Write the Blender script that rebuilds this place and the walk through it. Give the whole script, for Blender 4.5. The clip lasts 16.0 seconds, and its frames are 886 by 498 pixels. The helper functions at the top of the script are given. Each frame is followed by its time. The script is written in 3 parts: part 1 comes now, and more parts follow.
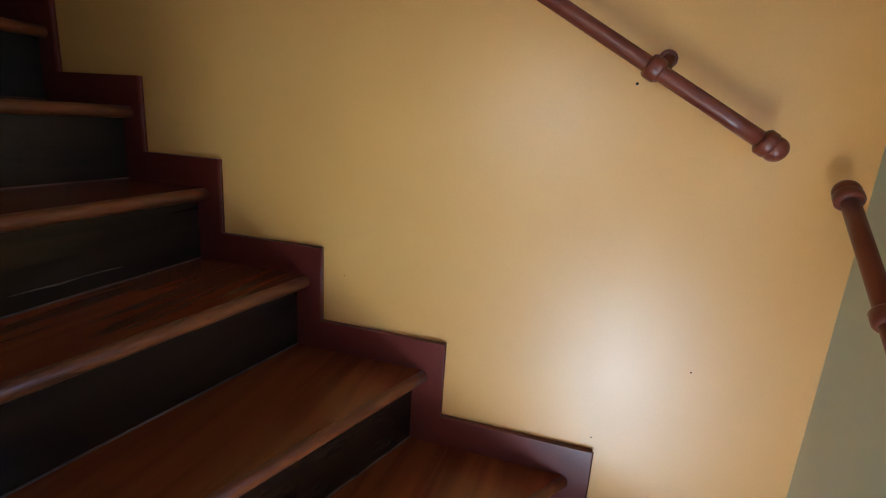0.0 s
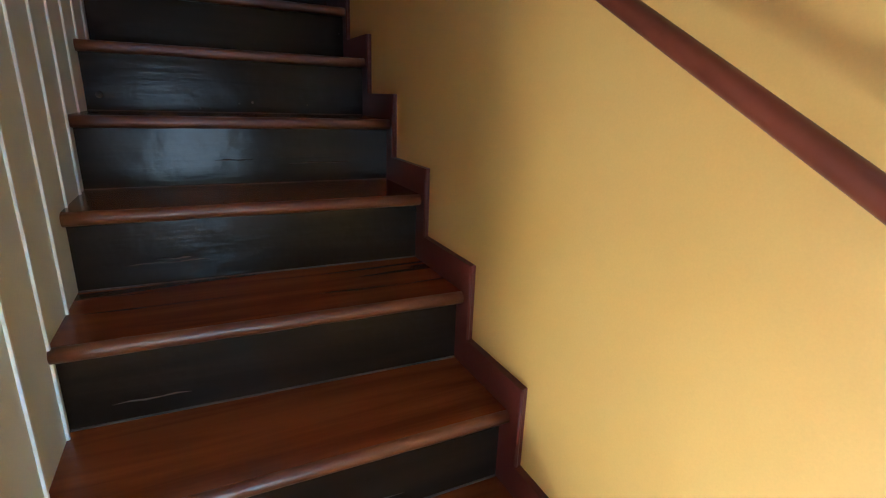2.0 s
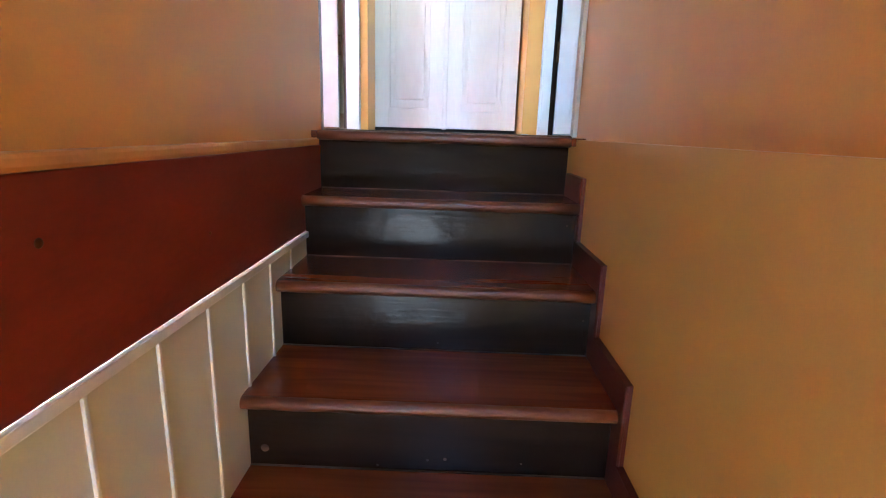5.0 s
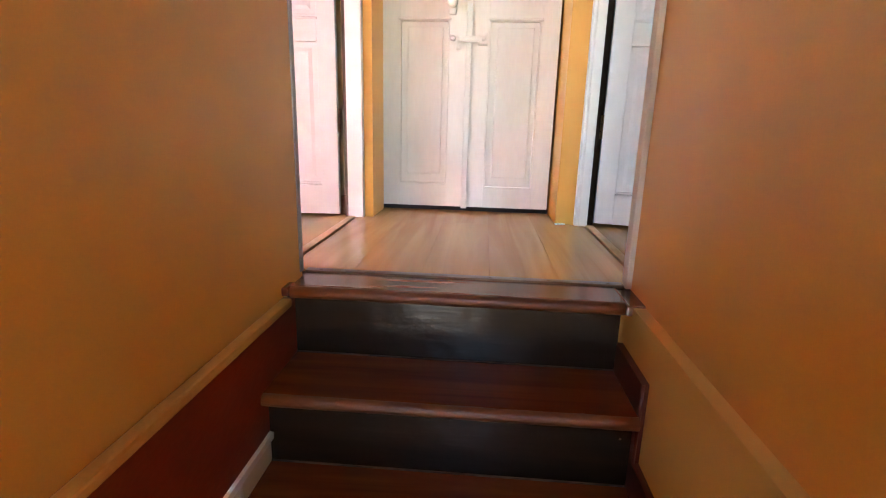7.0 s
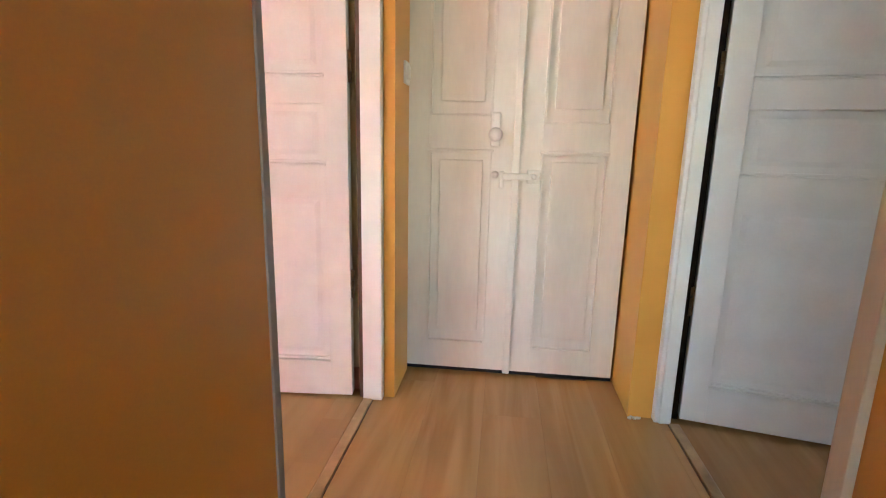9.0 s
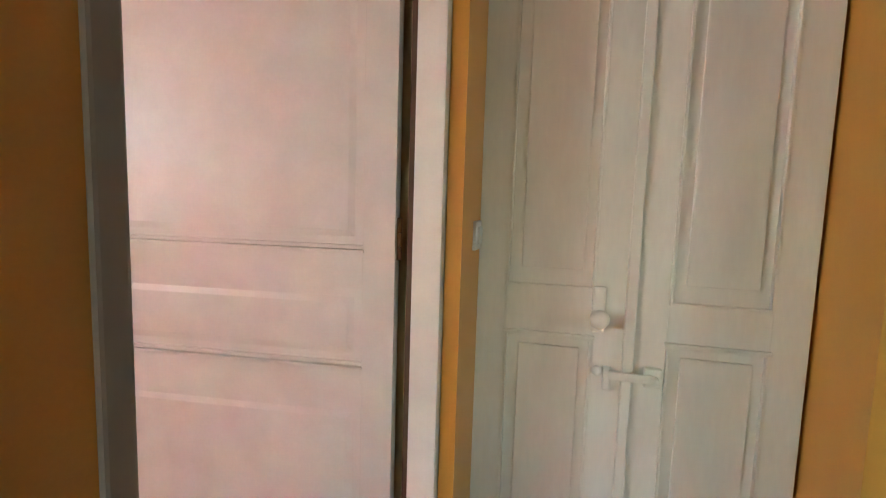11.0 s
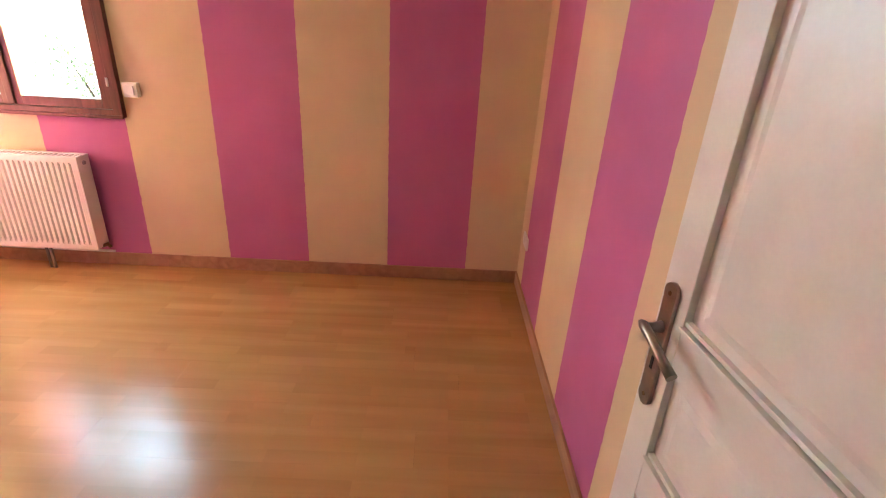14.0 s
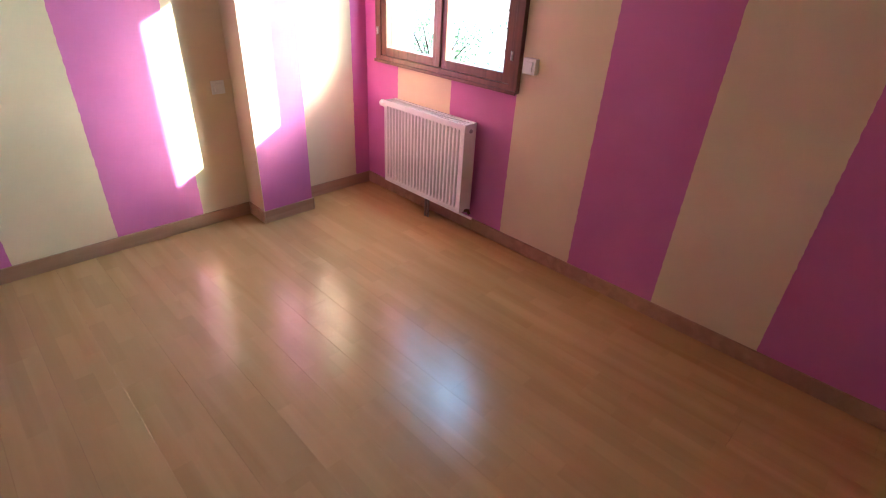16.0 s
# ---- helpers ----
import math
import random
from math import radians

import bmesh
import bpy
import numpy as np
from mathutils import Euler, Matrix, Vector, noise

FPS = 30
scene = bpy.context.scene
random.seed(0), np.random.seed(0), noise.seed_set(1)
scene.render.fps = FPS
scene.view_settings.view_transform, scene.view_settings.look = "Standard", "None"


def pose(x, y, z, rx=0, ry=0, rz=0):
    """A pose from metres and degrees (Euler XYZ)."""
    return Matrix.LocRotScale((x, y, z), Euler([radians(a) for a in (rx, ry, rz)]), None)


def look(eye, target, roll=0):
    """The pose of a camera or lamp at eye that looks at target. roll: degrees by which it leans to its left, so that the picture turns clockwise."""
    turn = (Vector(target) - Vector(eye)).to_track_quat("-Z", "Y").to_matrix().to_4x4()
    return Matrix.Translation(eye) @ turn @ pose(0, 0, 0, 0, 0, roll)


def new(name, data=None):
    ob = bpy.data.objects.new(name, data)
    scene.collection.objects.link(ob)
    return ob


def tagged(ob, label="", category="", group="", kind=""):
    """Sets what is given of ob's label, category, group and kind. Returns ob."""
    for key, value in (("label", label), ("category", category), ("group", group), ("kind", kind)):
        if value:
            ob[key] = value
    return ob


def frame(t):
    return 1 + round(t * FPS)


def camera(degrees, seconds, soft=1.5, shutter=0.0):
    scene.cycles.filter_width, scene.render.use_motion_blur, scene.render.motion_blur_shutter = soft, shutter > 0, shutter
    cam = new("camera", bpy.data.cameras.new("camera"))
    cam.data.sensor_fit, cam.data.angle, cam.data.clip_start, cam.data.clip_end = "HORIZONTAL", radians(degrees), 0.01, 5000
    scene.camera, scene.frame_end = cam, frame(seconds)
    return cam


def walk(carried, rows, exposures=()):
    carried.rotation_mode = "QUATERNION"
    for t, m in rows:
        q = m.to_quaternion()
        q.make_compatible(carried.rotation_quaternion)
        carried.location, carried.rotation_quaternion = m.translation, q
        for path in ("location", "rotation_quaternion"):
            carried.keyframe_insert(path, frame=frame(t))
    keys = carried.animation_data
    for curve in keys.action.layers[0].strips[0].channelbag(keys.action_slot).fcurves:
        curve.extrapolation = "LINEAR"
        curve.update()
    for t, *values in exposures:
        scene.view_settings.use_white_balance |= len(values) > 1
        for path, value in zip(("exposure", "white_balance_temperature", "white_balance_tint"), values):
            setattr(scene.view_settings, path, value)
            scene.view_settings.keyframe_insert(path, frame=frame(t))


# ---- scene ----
cam = camera(83.7, 16.0, soft=1.1)
PATH = [
    (0, (-1.028, -2.632, -1.13), (0.833, -2.09, -1.623), 3.9),
    (0.5, (-0.93, -2.591, -1.095), (0.837, -1.773, -1.551), 4.9),
    (1, (-0.776, -2.583, -0.925), (0.722, -1.377, -1.476), 3.5),
    (1.5, (-0.606, -2.516, -0.774), (0.544, -1.001, -1.393), 1.7),
    (2, (-0.54, -2.444, -0.692), (0.312, -0.731, -1.275), 2.0),
    (2.5, (-0.448, -2.364, -0.589), (0.094, -0.52, -1.142), 1.4),
    (3, (-0.404, -2.261, -0.507), (-0.063, -0.374, -1.075), 1.1),
    (3.5, (-0.367, -2.164, -0.364), (-0.175, -0.252, -0.915), 1.0),
    (4, (-0.361, -2.017, -0.269), (-0.27, -0.085, -0.777), 1.3),
    (4.5, (-0.35, -1.86, -0.118), (-0.366, 0.085, -0.583), 1.0),
    (5, (-0.367, -1.662, 0.006), (-0.401, 0.283, -0.455), 1.8),
    (5.2, (-0.369, -1.596, 0.067), (-0.418, 0.35, -0.393), 1.7),
    (7.3, (-0.346, -1.087, 0.496), (-0.522, 0.844, 0.004), 1.3),
    (7.5, (-0.366, -1.032, 0.571), (-0.56, 0.899, 0.088), 1.2),
    (8, (-0.401, -0.899, 0.718), (-0.593, 1.037, 0.255), 1.5),
    (8.5, (-0.427, -0.735, 0.832), (-0.639, 1.205, 0.391), 1.4),
    (9, (-0.475, -0.61, 0.868), (-0.704, 1.334, 0.457), 1.3),
    (9.2, (-0.501, -0.552, 0.934), (-0.733, 1.397, 0.547), 1.4),
    (11.3, (-0.633, -0.033, 1.22), (-1.247, 1.859, 1.014), 1.8),
    (11.5, (-0.661, 0.016, 1.244), (-1.419, 1.847, 0.975), 2.1),
    (12, (-0.7, 0.136, 1.314), (-1.866, 1.703, 0.883), 1.8),
    (12.5, (-0.795, 0.23, 1.394), (-2.274, 1.452, 0.828), 2.2),
    (13, (-0.927, 0.313, 1.464), (-2.597, 1.197, 0.809), 2.5),
    (13.5, (-0.983, 0.38, 1.491), (-2.777, 0.902, 0.777), 2.8),
    (14, (-1.014, 0.472, 1.474), (-2.842, 0.499, 0.664), 3.1),
    (14.5, (-1.09, 0.509, 1.474), (-2.802, 0.012, 0.567), 3.1),
    (15, (-1.246, 0.454, 1.454), (-2.793, -0.36, 0.482), 3.3),
    (15.5, (-1.426, 0.385, 1.493), (-2.831, -0.635, 0.499), 3.5),
    (16, (-1.61, 0.325, 1.514), (-2.87, -0.87, 0.522), 3.3),
]
EXPOSURES = [(0, 3.65, 4750, 8), (0.5, 3.6, 4850, 9), (1, 4.1, 5000, 4), (2, 5.1, 4600, -2), (3, 5.75, 4600, -2), (3.5, 6.15, 4650, -1), (4, 6.65, 4800, -3), (4.5, 6.58, 5000, 0), (5, 6.4, 5350, 6), (7.5, 5.95, 7300, 13), (8.5, 5.6, 7400, 11), (9, 5.5, 7300, 8),
             (11.5, 4.7, 7300, -2), (12.5, 4.75, 7400, -2), (13.5, 4.95, 7500, -3), (14, 4.78, 7000, -9), (14.5, 4.3, 9300, 39), (15, 3.95, 7000, 12), (15.5, 3.95, 5600, -6), (16, 3.9, 5200, -10)]
walk(cam, [(t, look(eye, target, roll)) for t, eye, target, roll in PATH], EXPOSURES)

# ---- world, sun, window light ----
SUN_WAY = Vector((1.24, -1.0, -0.67)).normalized()
world = bpy.data.worlds.new("sky")
scene.world = world
world.use_nodes = True
wn = world.node_tree.nodes
sky = wn.new("ShaderNodeTexSky")
sky.sky_type, sky.sun_disc = "NISHITA", False
sky.sun_elevation, sky.sun_rotation = radians(23), radians(-51)
world.node_tree.links.new(sky.outputs[0], wn["Background"].inputs[0])
wn["Background"].inputs[1].default_value = 0.15


def lamp(name, kind, energy, color, m, size=1.0, size_y=1.0):
    data = bpy.data.lights.new(name, kind)
    data.energy, data.color = energy, color
    if kind == "AREA":
        data.shape, data.size, data.size_y = "RECTANGLE", size, size_y
    else:
        data.angle = radians(0.5)
    ob = new(name, data)
    ob.matrix_world = m
    return ob


lamp("sun", "SUN", 3.3, (1.0, 0.90, 0.74), look(-SUN_WAY * 20, (0, 0, 0)))
# sky light in the openings of the stairwell and of the bedrooms
lamp("porch_light", "AREA", 1.4, (0.95, 1.0, 0.92), look((-1.96, -2.92, -2.64), (0, -2.75, -1.80)), 0.31, 0.76)
lamp("bedroom_window_light", "AREA", 0.28, (0.42, 0.62, 1.0), look((3.04, -1.70, 1.5), (0.2, -0.8, 1.2)), 0.36, 1.15)

lamp("window_light", "AREA", 1.7, (0.44, 0.68, 1.0), look((-3.935, -1.80, 1.765), (-0.9, -1.80, 1.62)), 0.84, 0.60)


# ---- materials ----
def material(name, a, b=None, rough=0.5, metal=0.0, scale=6.0, fine=180.0, bump=0.05, stretch=(1, 1, 1), spread=0.15,
             spec=0.5, random=0.0, stripes=None, glow=None):
    """Two colours mixed by coarse noise, fine grain on top, a bump and a varied roughness."""
    m = bpy.data.materials.new(name)
    m.use_nodes = True
    t = m.node_tree
    n, link = t.nodes, t.links.new
    bsdf = n["Principled BSDF"]
    b = b or tuple(c * 0.85 for c in a)
    co = n.new("ShaderNodeTexCoord")
    mp = n.new("ShaderNodeMapping")
    mp.inputs["Scale"].default_value = stretch
    link(co.outputs["Object"], mp.inputs[0])
    big, small = n.new("ShaderNodeTexNoise"), n.new("ShaderNodeTexNoise")
    big.inputs["Scale"].default_value, big.inputs["Detail"].default_value = scale, 5
    small.inputs["Scale"].default_value, small.inputs["Detail"].default_value = fine, 3
    link(mp.outputs[0], big.inputs[0])
    link(mp.outputs[0], small.inputs[0])
    ramp = n.new("ShaderNodeMapRange")
    ramp.inputs[1].default_value, ramp.inputs[2].default_value = 0.35, 0.65
    link(big.outputs[0], ramp.inputs[0])
    mix = n.new("ShaderNodeMix")
    mix.data_type = "RGBA"
    mix.inputs[6].default_value, mix.inputs[7].default_value = (*a, 1), (*b, 1)
    link(ramp.outputs[0], mix.inputs[0])
    last = mix.outputs[2]
    if stripes:
        axis, start, period, c, d, lean = stripes
        geo, sep = n.new("ShaderNodeNewGeometry"), n.new("ShaderNodeSeparateXYZ")
        link(geo.outputs["Position"], sep.inputs[0])
        wob = n.new("ShaderNodeTexNoise")
        wob.inputs["Scale"].default_value = 30
        link(co.outputs["Object"], wob.inputs[0])
        add = n.new("ShaderNodeMath")
        add.operation = "MULTIPLY_ADD"
        add.inputs[1].default_value = 0.012
        link(wob.outputs[0], add.inputs[0])
        shear = n.new("ShaderNodeMath")
        shear.operation = "MULTIPLY_ADD"
        shear.inputs[1].default_value = -lean
        link(sep.outputs[2], shear.inputs[0])
        link(sep.outputs["XYZ".index(axis)], shear.inputs[2])
        link(shear.outputs[0], add.inputs[2])
        off = n.new("ShaderNodeMath")
        off.operation = "SUBTRACT"
        off.inputs[1].default_value = start + 0.006
        link(add.outputs[0], off.inputs[0])
        wrap = n.new("ShaderNodeMath")
        wrap.operation = "WRAP"
        wrap.inputs[1].default_value, wrap.inputs[2].default_value = period, 0.0
        link(off.outputs[0], wrap.inputs[0])
        less = n.new("ShaderNodeMath")
        less.operation = "LESS_THAN"
        less.inputs[1].default_value = period / 2
        link(wrap.outputs[0], less.inputs[0])
        mix2 = n.new("ShaderNodeMix")
        mix2.data_type = "RGBA"
        mix2.inputs[6].default_value, mix2.inputs[7].default_value = (*c, 1), (*d, 1)
        link(ramp.outputs[0], mix2.inputs[0])
        pick = n.new("ShaderNodeMix")
        pick.data_type = "RGBA"
        link(less.outputs[0], pick.inputs[0])
        link(last, pick.inputs[6])
        link(mix2.outputs[2], pick.inputs[7])
        last = pick.outputs[2]
    hsv = n.new("ShaderNodeHueSaturation")
    val = n.new("ShaderNodeMapRange")
    val.inputs[3].default_value, val.inputs[4].default_value = 1 - spread, 1 + spread
    link(small.outputs[0], val.inputs[0])
    if random:
        info, mul = n.new("ShaderNodeObjectInfo"), n.new("ShaderNodeMapRange")
        mul.inputs[3].default_value, mul.inputs[4].default_value = 1 - random, 1 + random
        link(info.outputs["Random"], mul.inputs[0])
        both = n.new("ShaderNodeMath")
        both.operation = "MULTIPLY"
        link(val.outputs[0], both.inputs[0])
        link(mul.outputs[0], both.inputs[1])
        link(both.outputs[0], hsv.inputs["Value"])
    else:
        link(val.outputs[0], hsv.inputs["Value"])
    link(last, hsv.inputs["Color"])
    link(hsv.outputs[0], bsdf.inputs["Base Color"])
    rr = n.new("ShaderNodeMapRange")
    rr.inputs[3].default_value, rr.inputs[4].default_value = rough * 0.85, min(1, rough * 1.15)
    link(big.outputs[0], rr.inputs[0])
    link(rr.outputs[0], bsdf.inputs["Roughness"])
    bsdf.inputs["Metallic"].default_value = metal
    bsdf.inputs["Specular IOR Level"].default_value = spec
    if bump:
        bp = n.new("ShaderNodeBump")
        bp.inputs["Strength"].default_value, bp.inputs["Distance"].default_value = bump, 0.004
        summed = n.new("ShaderNodeMath")
        summed.operation = "MULTIPLY_ADD"
        summed.inputs[1].default_value = 0.6
        link(small.outputs[0], summed.inputs[0])
        link(big.outputs[0], summed.inputs[2])
        link(summed.outputs[0], bp.inputs["Height"])
        link(bp.outputs[0], bsdf.inputs["Normal"])
    if glow:
        bsdf.inputs["Emission Color"].default_value, bsdf.inputs["Emission Strength"].default_value = (*glow[0], 1), glow[1]
    return m


def wood_material(name, a, b, c, rough, axis, grain=1.0, random=0.12, bump=0.10, swell=0.0, blocks=0.0, spec=0.5):
    """Long grain along an axis, in three tones."""
    m = bpy.data.materials.new(name)
    m.use_nodes = True
    t = m.node_tree
    n, link = t.nodes, t.links.new
    bsdf = n["Principled BSDF"]
    co, mp = n.new("ShaderNodeTexCoord"), n.new("ShaderNodeMapping")
    s = [22.0 * grain] * 3
    s["xyz".index(axis)] = 1.6 * grain
    mp.inputs["Scale"].default_value = s
    info = n.new("ShaderNodeObjectInfo")
    shift = n.new("ShaderNodeVectorMath")
    shift.operation = "SCALE"
    shift.inputs[0].default_value = (7.3, 3.1, 5.7)
    link(info.outputs["Random"], shift.inputs["Scale"])
    moved = n.new("ShaderNodeVectorMath")
    link(co.outputs["Object"], moved.inputs[0])
    link(shift.outputs[0], moved.inputs[1])
    link(moved.outputs[0], mp.inputs[0])
    g1, g2, g3 = (n.new("ShaderNodeTexNoise") for _ in range(3))
    for g, sc, d, dist in ((g1, 1.0, 6, 0.8), (g2, 6.0, 4, 0.3), (g3, 1.6, 4, 0.0)):
        g.inputs["Scale"].default_value, g.inputs["Detail"].default_value, g.inputs["Distortion"].default_value = sc, d, dist
    link(mp.outputs[0], g1.inputs[0])
    link(mp.outputs[0], g2.inputs[0])
    link(co.outputs["Object"], g3.inputs[0])
    ramp = n.new("ShaderNodeValToRGB")
    ramp.color_ramp.elements[0].position, ramp.color_ramp.elements[1].position = 0.34, 0.68
    ramp.color_ramp.elements[0].color, ramp.color_ramp.elements[1].color = (*a, 1), (*b, 1)
    link(g1.outputs[0], ramp.inputs[0])
    mix = n.new("ShaderNodeMix")
    mix.data_type = "RGBA"
    mix.inputs[7].default_value = (*c, 1)
    mr = n.new("ShaderNodeMapRange")
    mr.inputs[1].default_value, mr.inputs[2].default_value = 0.45, 0.75
    mr.inputs[4].default_value = 0.7
    link(g3.outputs[0], mr.inputs[0])
    link(mr.outputs[0], mix.inputs[0])
    link(ramp.outputs[0], mix.inputs[6])
    hsv, val = n.new("ShaderNodeHueSaturation"), n.new("ShaderNodeMapRange")
    val.inputs[3].default_value, val.inputs[4].default_value = 1 - random, 1 + random
    link(info.outputs["Random"], val.inputs[0])
    value = val.outputs[0]
    if blocks:
        # printed short strips along the plank
        sep, com, brick = n.new("ShaderNodeSeparateXYZ"), n.new("ShaderNodeCombineXYZ"), n.new("ShaderNodeTexBrick")
        link(co.outputs["Object"], sep.inputs[0])
        link(sep.outputs[1], com.inputs[0])
        link(sep.outputs[0], com.inputs[1])
        link(com.outputs[0], brick.inputs["Vector"])
        brick.offset, brick.offset_frequency = 0.37, 2
        brick.inputs["Scale"].default_value, brick.inputs["Mortar Size"].default_value = 1.0, 0.0
        brick.inputs["Brick Width"].default_value, brick.inputs["Row Height"].default_value = 0.34, 0.19 / 3
        brick.inputs["Color1"].default_value, brick.inputs["Color2"].default_value = (1 - blocks,) * 3 + (1,), (1 + blocks,) * 3 + (1,)
        times = n.new("ShaderNodeMath")
        times.operation = "MULTIPLY"
        link(value, times.inputs[0])
        link(brick.outputs["Color"], times.inputs[1])
        value = times.outputs[0]
    link(value, hsv.inputs["Value"])
    link(mix.outputs[2], hsv.inputs["Color"])
    link(hsv.outputs[0], bsdf.inputs["Base Color"])
    rr = n.new("ShaderNodeMapRange")
    rr.inputs[3].default_value, rr.inputs[4].default_value = rough * 0.86, rough * 1.05
    link(g3.outputs[0], rr.inputs[0])
    link(rr.outputs[0], bsdf.inputs["Roughness"])
    bsdf.inputs["Specular IOR Level"].default_value = spec
    bp = n.new("ShaderNodeBump")
    bp.inputs["Strength"].default_value, bp.inputs["Distance"].default_value = bump, 0.003
    lump = n.new("ShaderNodeTexNoise")
    lump.inputs["Scale"].default_value, lump.inputs["Detail"].default_value = 9.0, 3
    link(co.outputs["Object"], lump.inputs[0])
    height = n.new("ShaderNodeMath")
    height.operation = "MULTIPLY_ADD"
    height.inputs[1].default_value = swell
    link(lump.outputs[0], height.inputs[0])
    link(g2.outputs[0], height.inputs[2])
    link(height.outputs[0], bp.inputs["Height"])
    link(bp.outputs[0], bsdf.inputs["Normal"])
    return m


CREAM, CREAM_B = (0.71, 0.57, 0.36), (0.67, 0.53, 0.33)
PINK, PINK_B = (0.54, 0.145, 0.345), (0.50, 0.127, 0.315)
M_YELLOW = material("yellow_wall_paint", (0.70, 0.385, 0.10), (0.65, 0.345, 0.08), rough=0.36, scale=2.2, fine=320, bump=0.06, spread=0.05, spec=0.8)
M_ORANGE = material("orange_wall_paint", (0.72, 0.345, 0.068), (0.67, 0.31, 0.056), rough=0.36, scale=2.2, fine=320, bump=0.06, spread=0.05, spec=0.5)
M_GREEN = material("pale_green_wall_paint", (0.57, 0.65, 0.57), (0.53, 0.61, 0.53), rough=0.5, scale=2.5, fine=300, bump=0.05, spread=0.05)
M_PALEBLUE = material("pale_blue_wall_paint", (0.40, 0.47, 0.58), (0.37, 0.44, 0.55), rough=0.7, scale=3, fine=300, spread=0.05)
M_WHITE_PLASTER = material("white_ceiling_paint", (0.78, 0.76, 0.72), rough=0.8, fine=260, spread=0.04)
M_STRIPES_Y = material("striped_wall_paint_y", CREAM, CREAM_B, rough=0.62, scale=3, fine=420, bump=0.10, spread=0.06,
                       stripes=("Y", 0.163, 0.997, PINK, PINK_B, 0.006))
M_STRIPES_X = material("striped_wall_paint_x", CREAM, CREAM_B, rough=0.62, scale=3, fine=420, bump=0.10, spread=0.06,
                       stripes=("X", -2.660, 1.022, PINK, PINK_B, 0.010))
M_STRIPES_S = material("striped_wall_paint_south", CREAM, CREAM_B, rough=0.62, scale=3, fine=420, bump=0.10, spread=0.06,
                       stripes=("X", -2.579, 0.964, PINK, PINK_B, 0.0))
M_STRIPES_C = material("striped_wall_paint_alcove", CREAM, CREAM_B, rough=0.62, scale=3, fine=420, bump=0.10, spread=0.06,
                       stripes=("X", -4.238, 1.0, PINK, PINK_B, 0.0))
M_PINK = material("pink_wall_paint", PINK, PINK_B, rough=0.62, scale=3, fine=420, bump=0.10, spread=0.06)
M_CREAM = material("cream_wall_paint", CREAM, CREAM_B, rough=0.62, scale=3, fine=420, bump=0.10, spread=0.06)
M_WHITE = material("white_gloss_paint", (0.76, 0.73, 0.68), (0.70, 0.67, 0.62), rough=0.36, scale=9, fine=160, bump=0.05, spread=0.04)
M_OLDWHITE = material("old_white_paint", (0.74, 0.70, 0.62), (0.66, 0.62, 0.53), rough=0.58, scale=7, fine=90, bump=0.12,
                      stretch=(1, 1, 0.25), spread=0.05)
M_PANEL = material("cream_panel_paint", (0.69, 0.68, 0.58), (0.64, 0.63, 0.53), rough=0.45, scale=3, fine=200, bump=0.05, spread=0.05)
M_BEAD = material("white_bead_paint", (0.82, 0.82, 0.78), rough=0.4, scale=12, fine=200, spread=0.04)
M_TREAD = wood_material("worn_tread_wood", (0.13, 0.027, 0.006), (0.24, 0.058, 0.012), (0.18, 0.039, 0.008), 0.225, "x", spec=0.6, bump=0.03)
M_NOSING = material("worn_nosing_wood", (0.18, 0.052, 0.013), (0.10, 0.025, 0.007), rough=0.36, scale=16, fine=120, bump=0.3, stretch=(0.5, 2, 2), spread=0.25)
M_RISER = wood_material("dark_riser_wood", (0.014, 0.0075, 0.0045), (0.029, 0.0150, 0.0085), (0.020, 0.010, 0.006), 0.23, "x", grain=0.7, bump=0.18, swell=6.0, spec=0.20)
M_SCUFF = material("bare_scuffed_wood", (0.15, 0.075, 0.04), (0.03, 0.015, 0.010), rough=0.7, scale=22, fine=150, bump=0.4, stretch=(0.4, 2, 2), spread=0.3)
M_SKIRT = material("red_brown_skirting_paint", (0.12, 0.020, 0.012), (0.085, 0.013, 0.009), rough=0.33, scale=5, fine=120, bump=0.10, spread=0.12)
M_RED = material("red_brown_board_paint", (0.27, 0.036, 0.011), (0.17, 0.021, 0.007), rough=0.33, scale=2.6, fine=60, bump=0.20, stretch=(1, 0.6, 1.6), spread=0.16)
M_RAIL = material("red_brown_rail_paint", (0.16, 0.036, 0.017), (0.125, 0.027, 0.013), rough=0.34, scale=8, fine=80, bump=0.15, spread=0.12)
M_TRIM = material("ochre_trim_paint", (0.62, 0.31, 0.07), (0.50, 0.22, 0.05), rough=0.38, scale=8, fine=120, bump=0.12, spread=0.10)
M_LAM_HALL = wood_material("oak_laminate", (0.40, 0.20, 0.065), (0.52, 0.295, 0.11), (0.47, 0.255, 0.09), 0.255, "y", grain=0.7, random=0.03)
M_LAM_ROOM = wood_material("beech_laminate", (0.41, 0.23, 0.090), (0.475, 0.285, 0.118), (0.44, 0.255, 0.103), 0.22, "y", grain=0.45, random=0.022, blocks=0.06, spec=0.36)
M_JOINT = material("dark_joint", (0.10, 0.05, 0.025), rough=0.7)
M_BASE = wood_material("brown_baseboard_film", (0.32, 0.17, 0.09), (0.43, 0.245, 0.14), (0.36, 0.20, 0.11), 0.42, "x", grain=0.7)
M_WINDOW = wood_material("brown_window_wood", (0.085, 0.023, 0.013), (0.18, 0.056, 0.032), (0.12, 0.036, 0.021), 0.36, "z", grain=1.2, random=0.05)
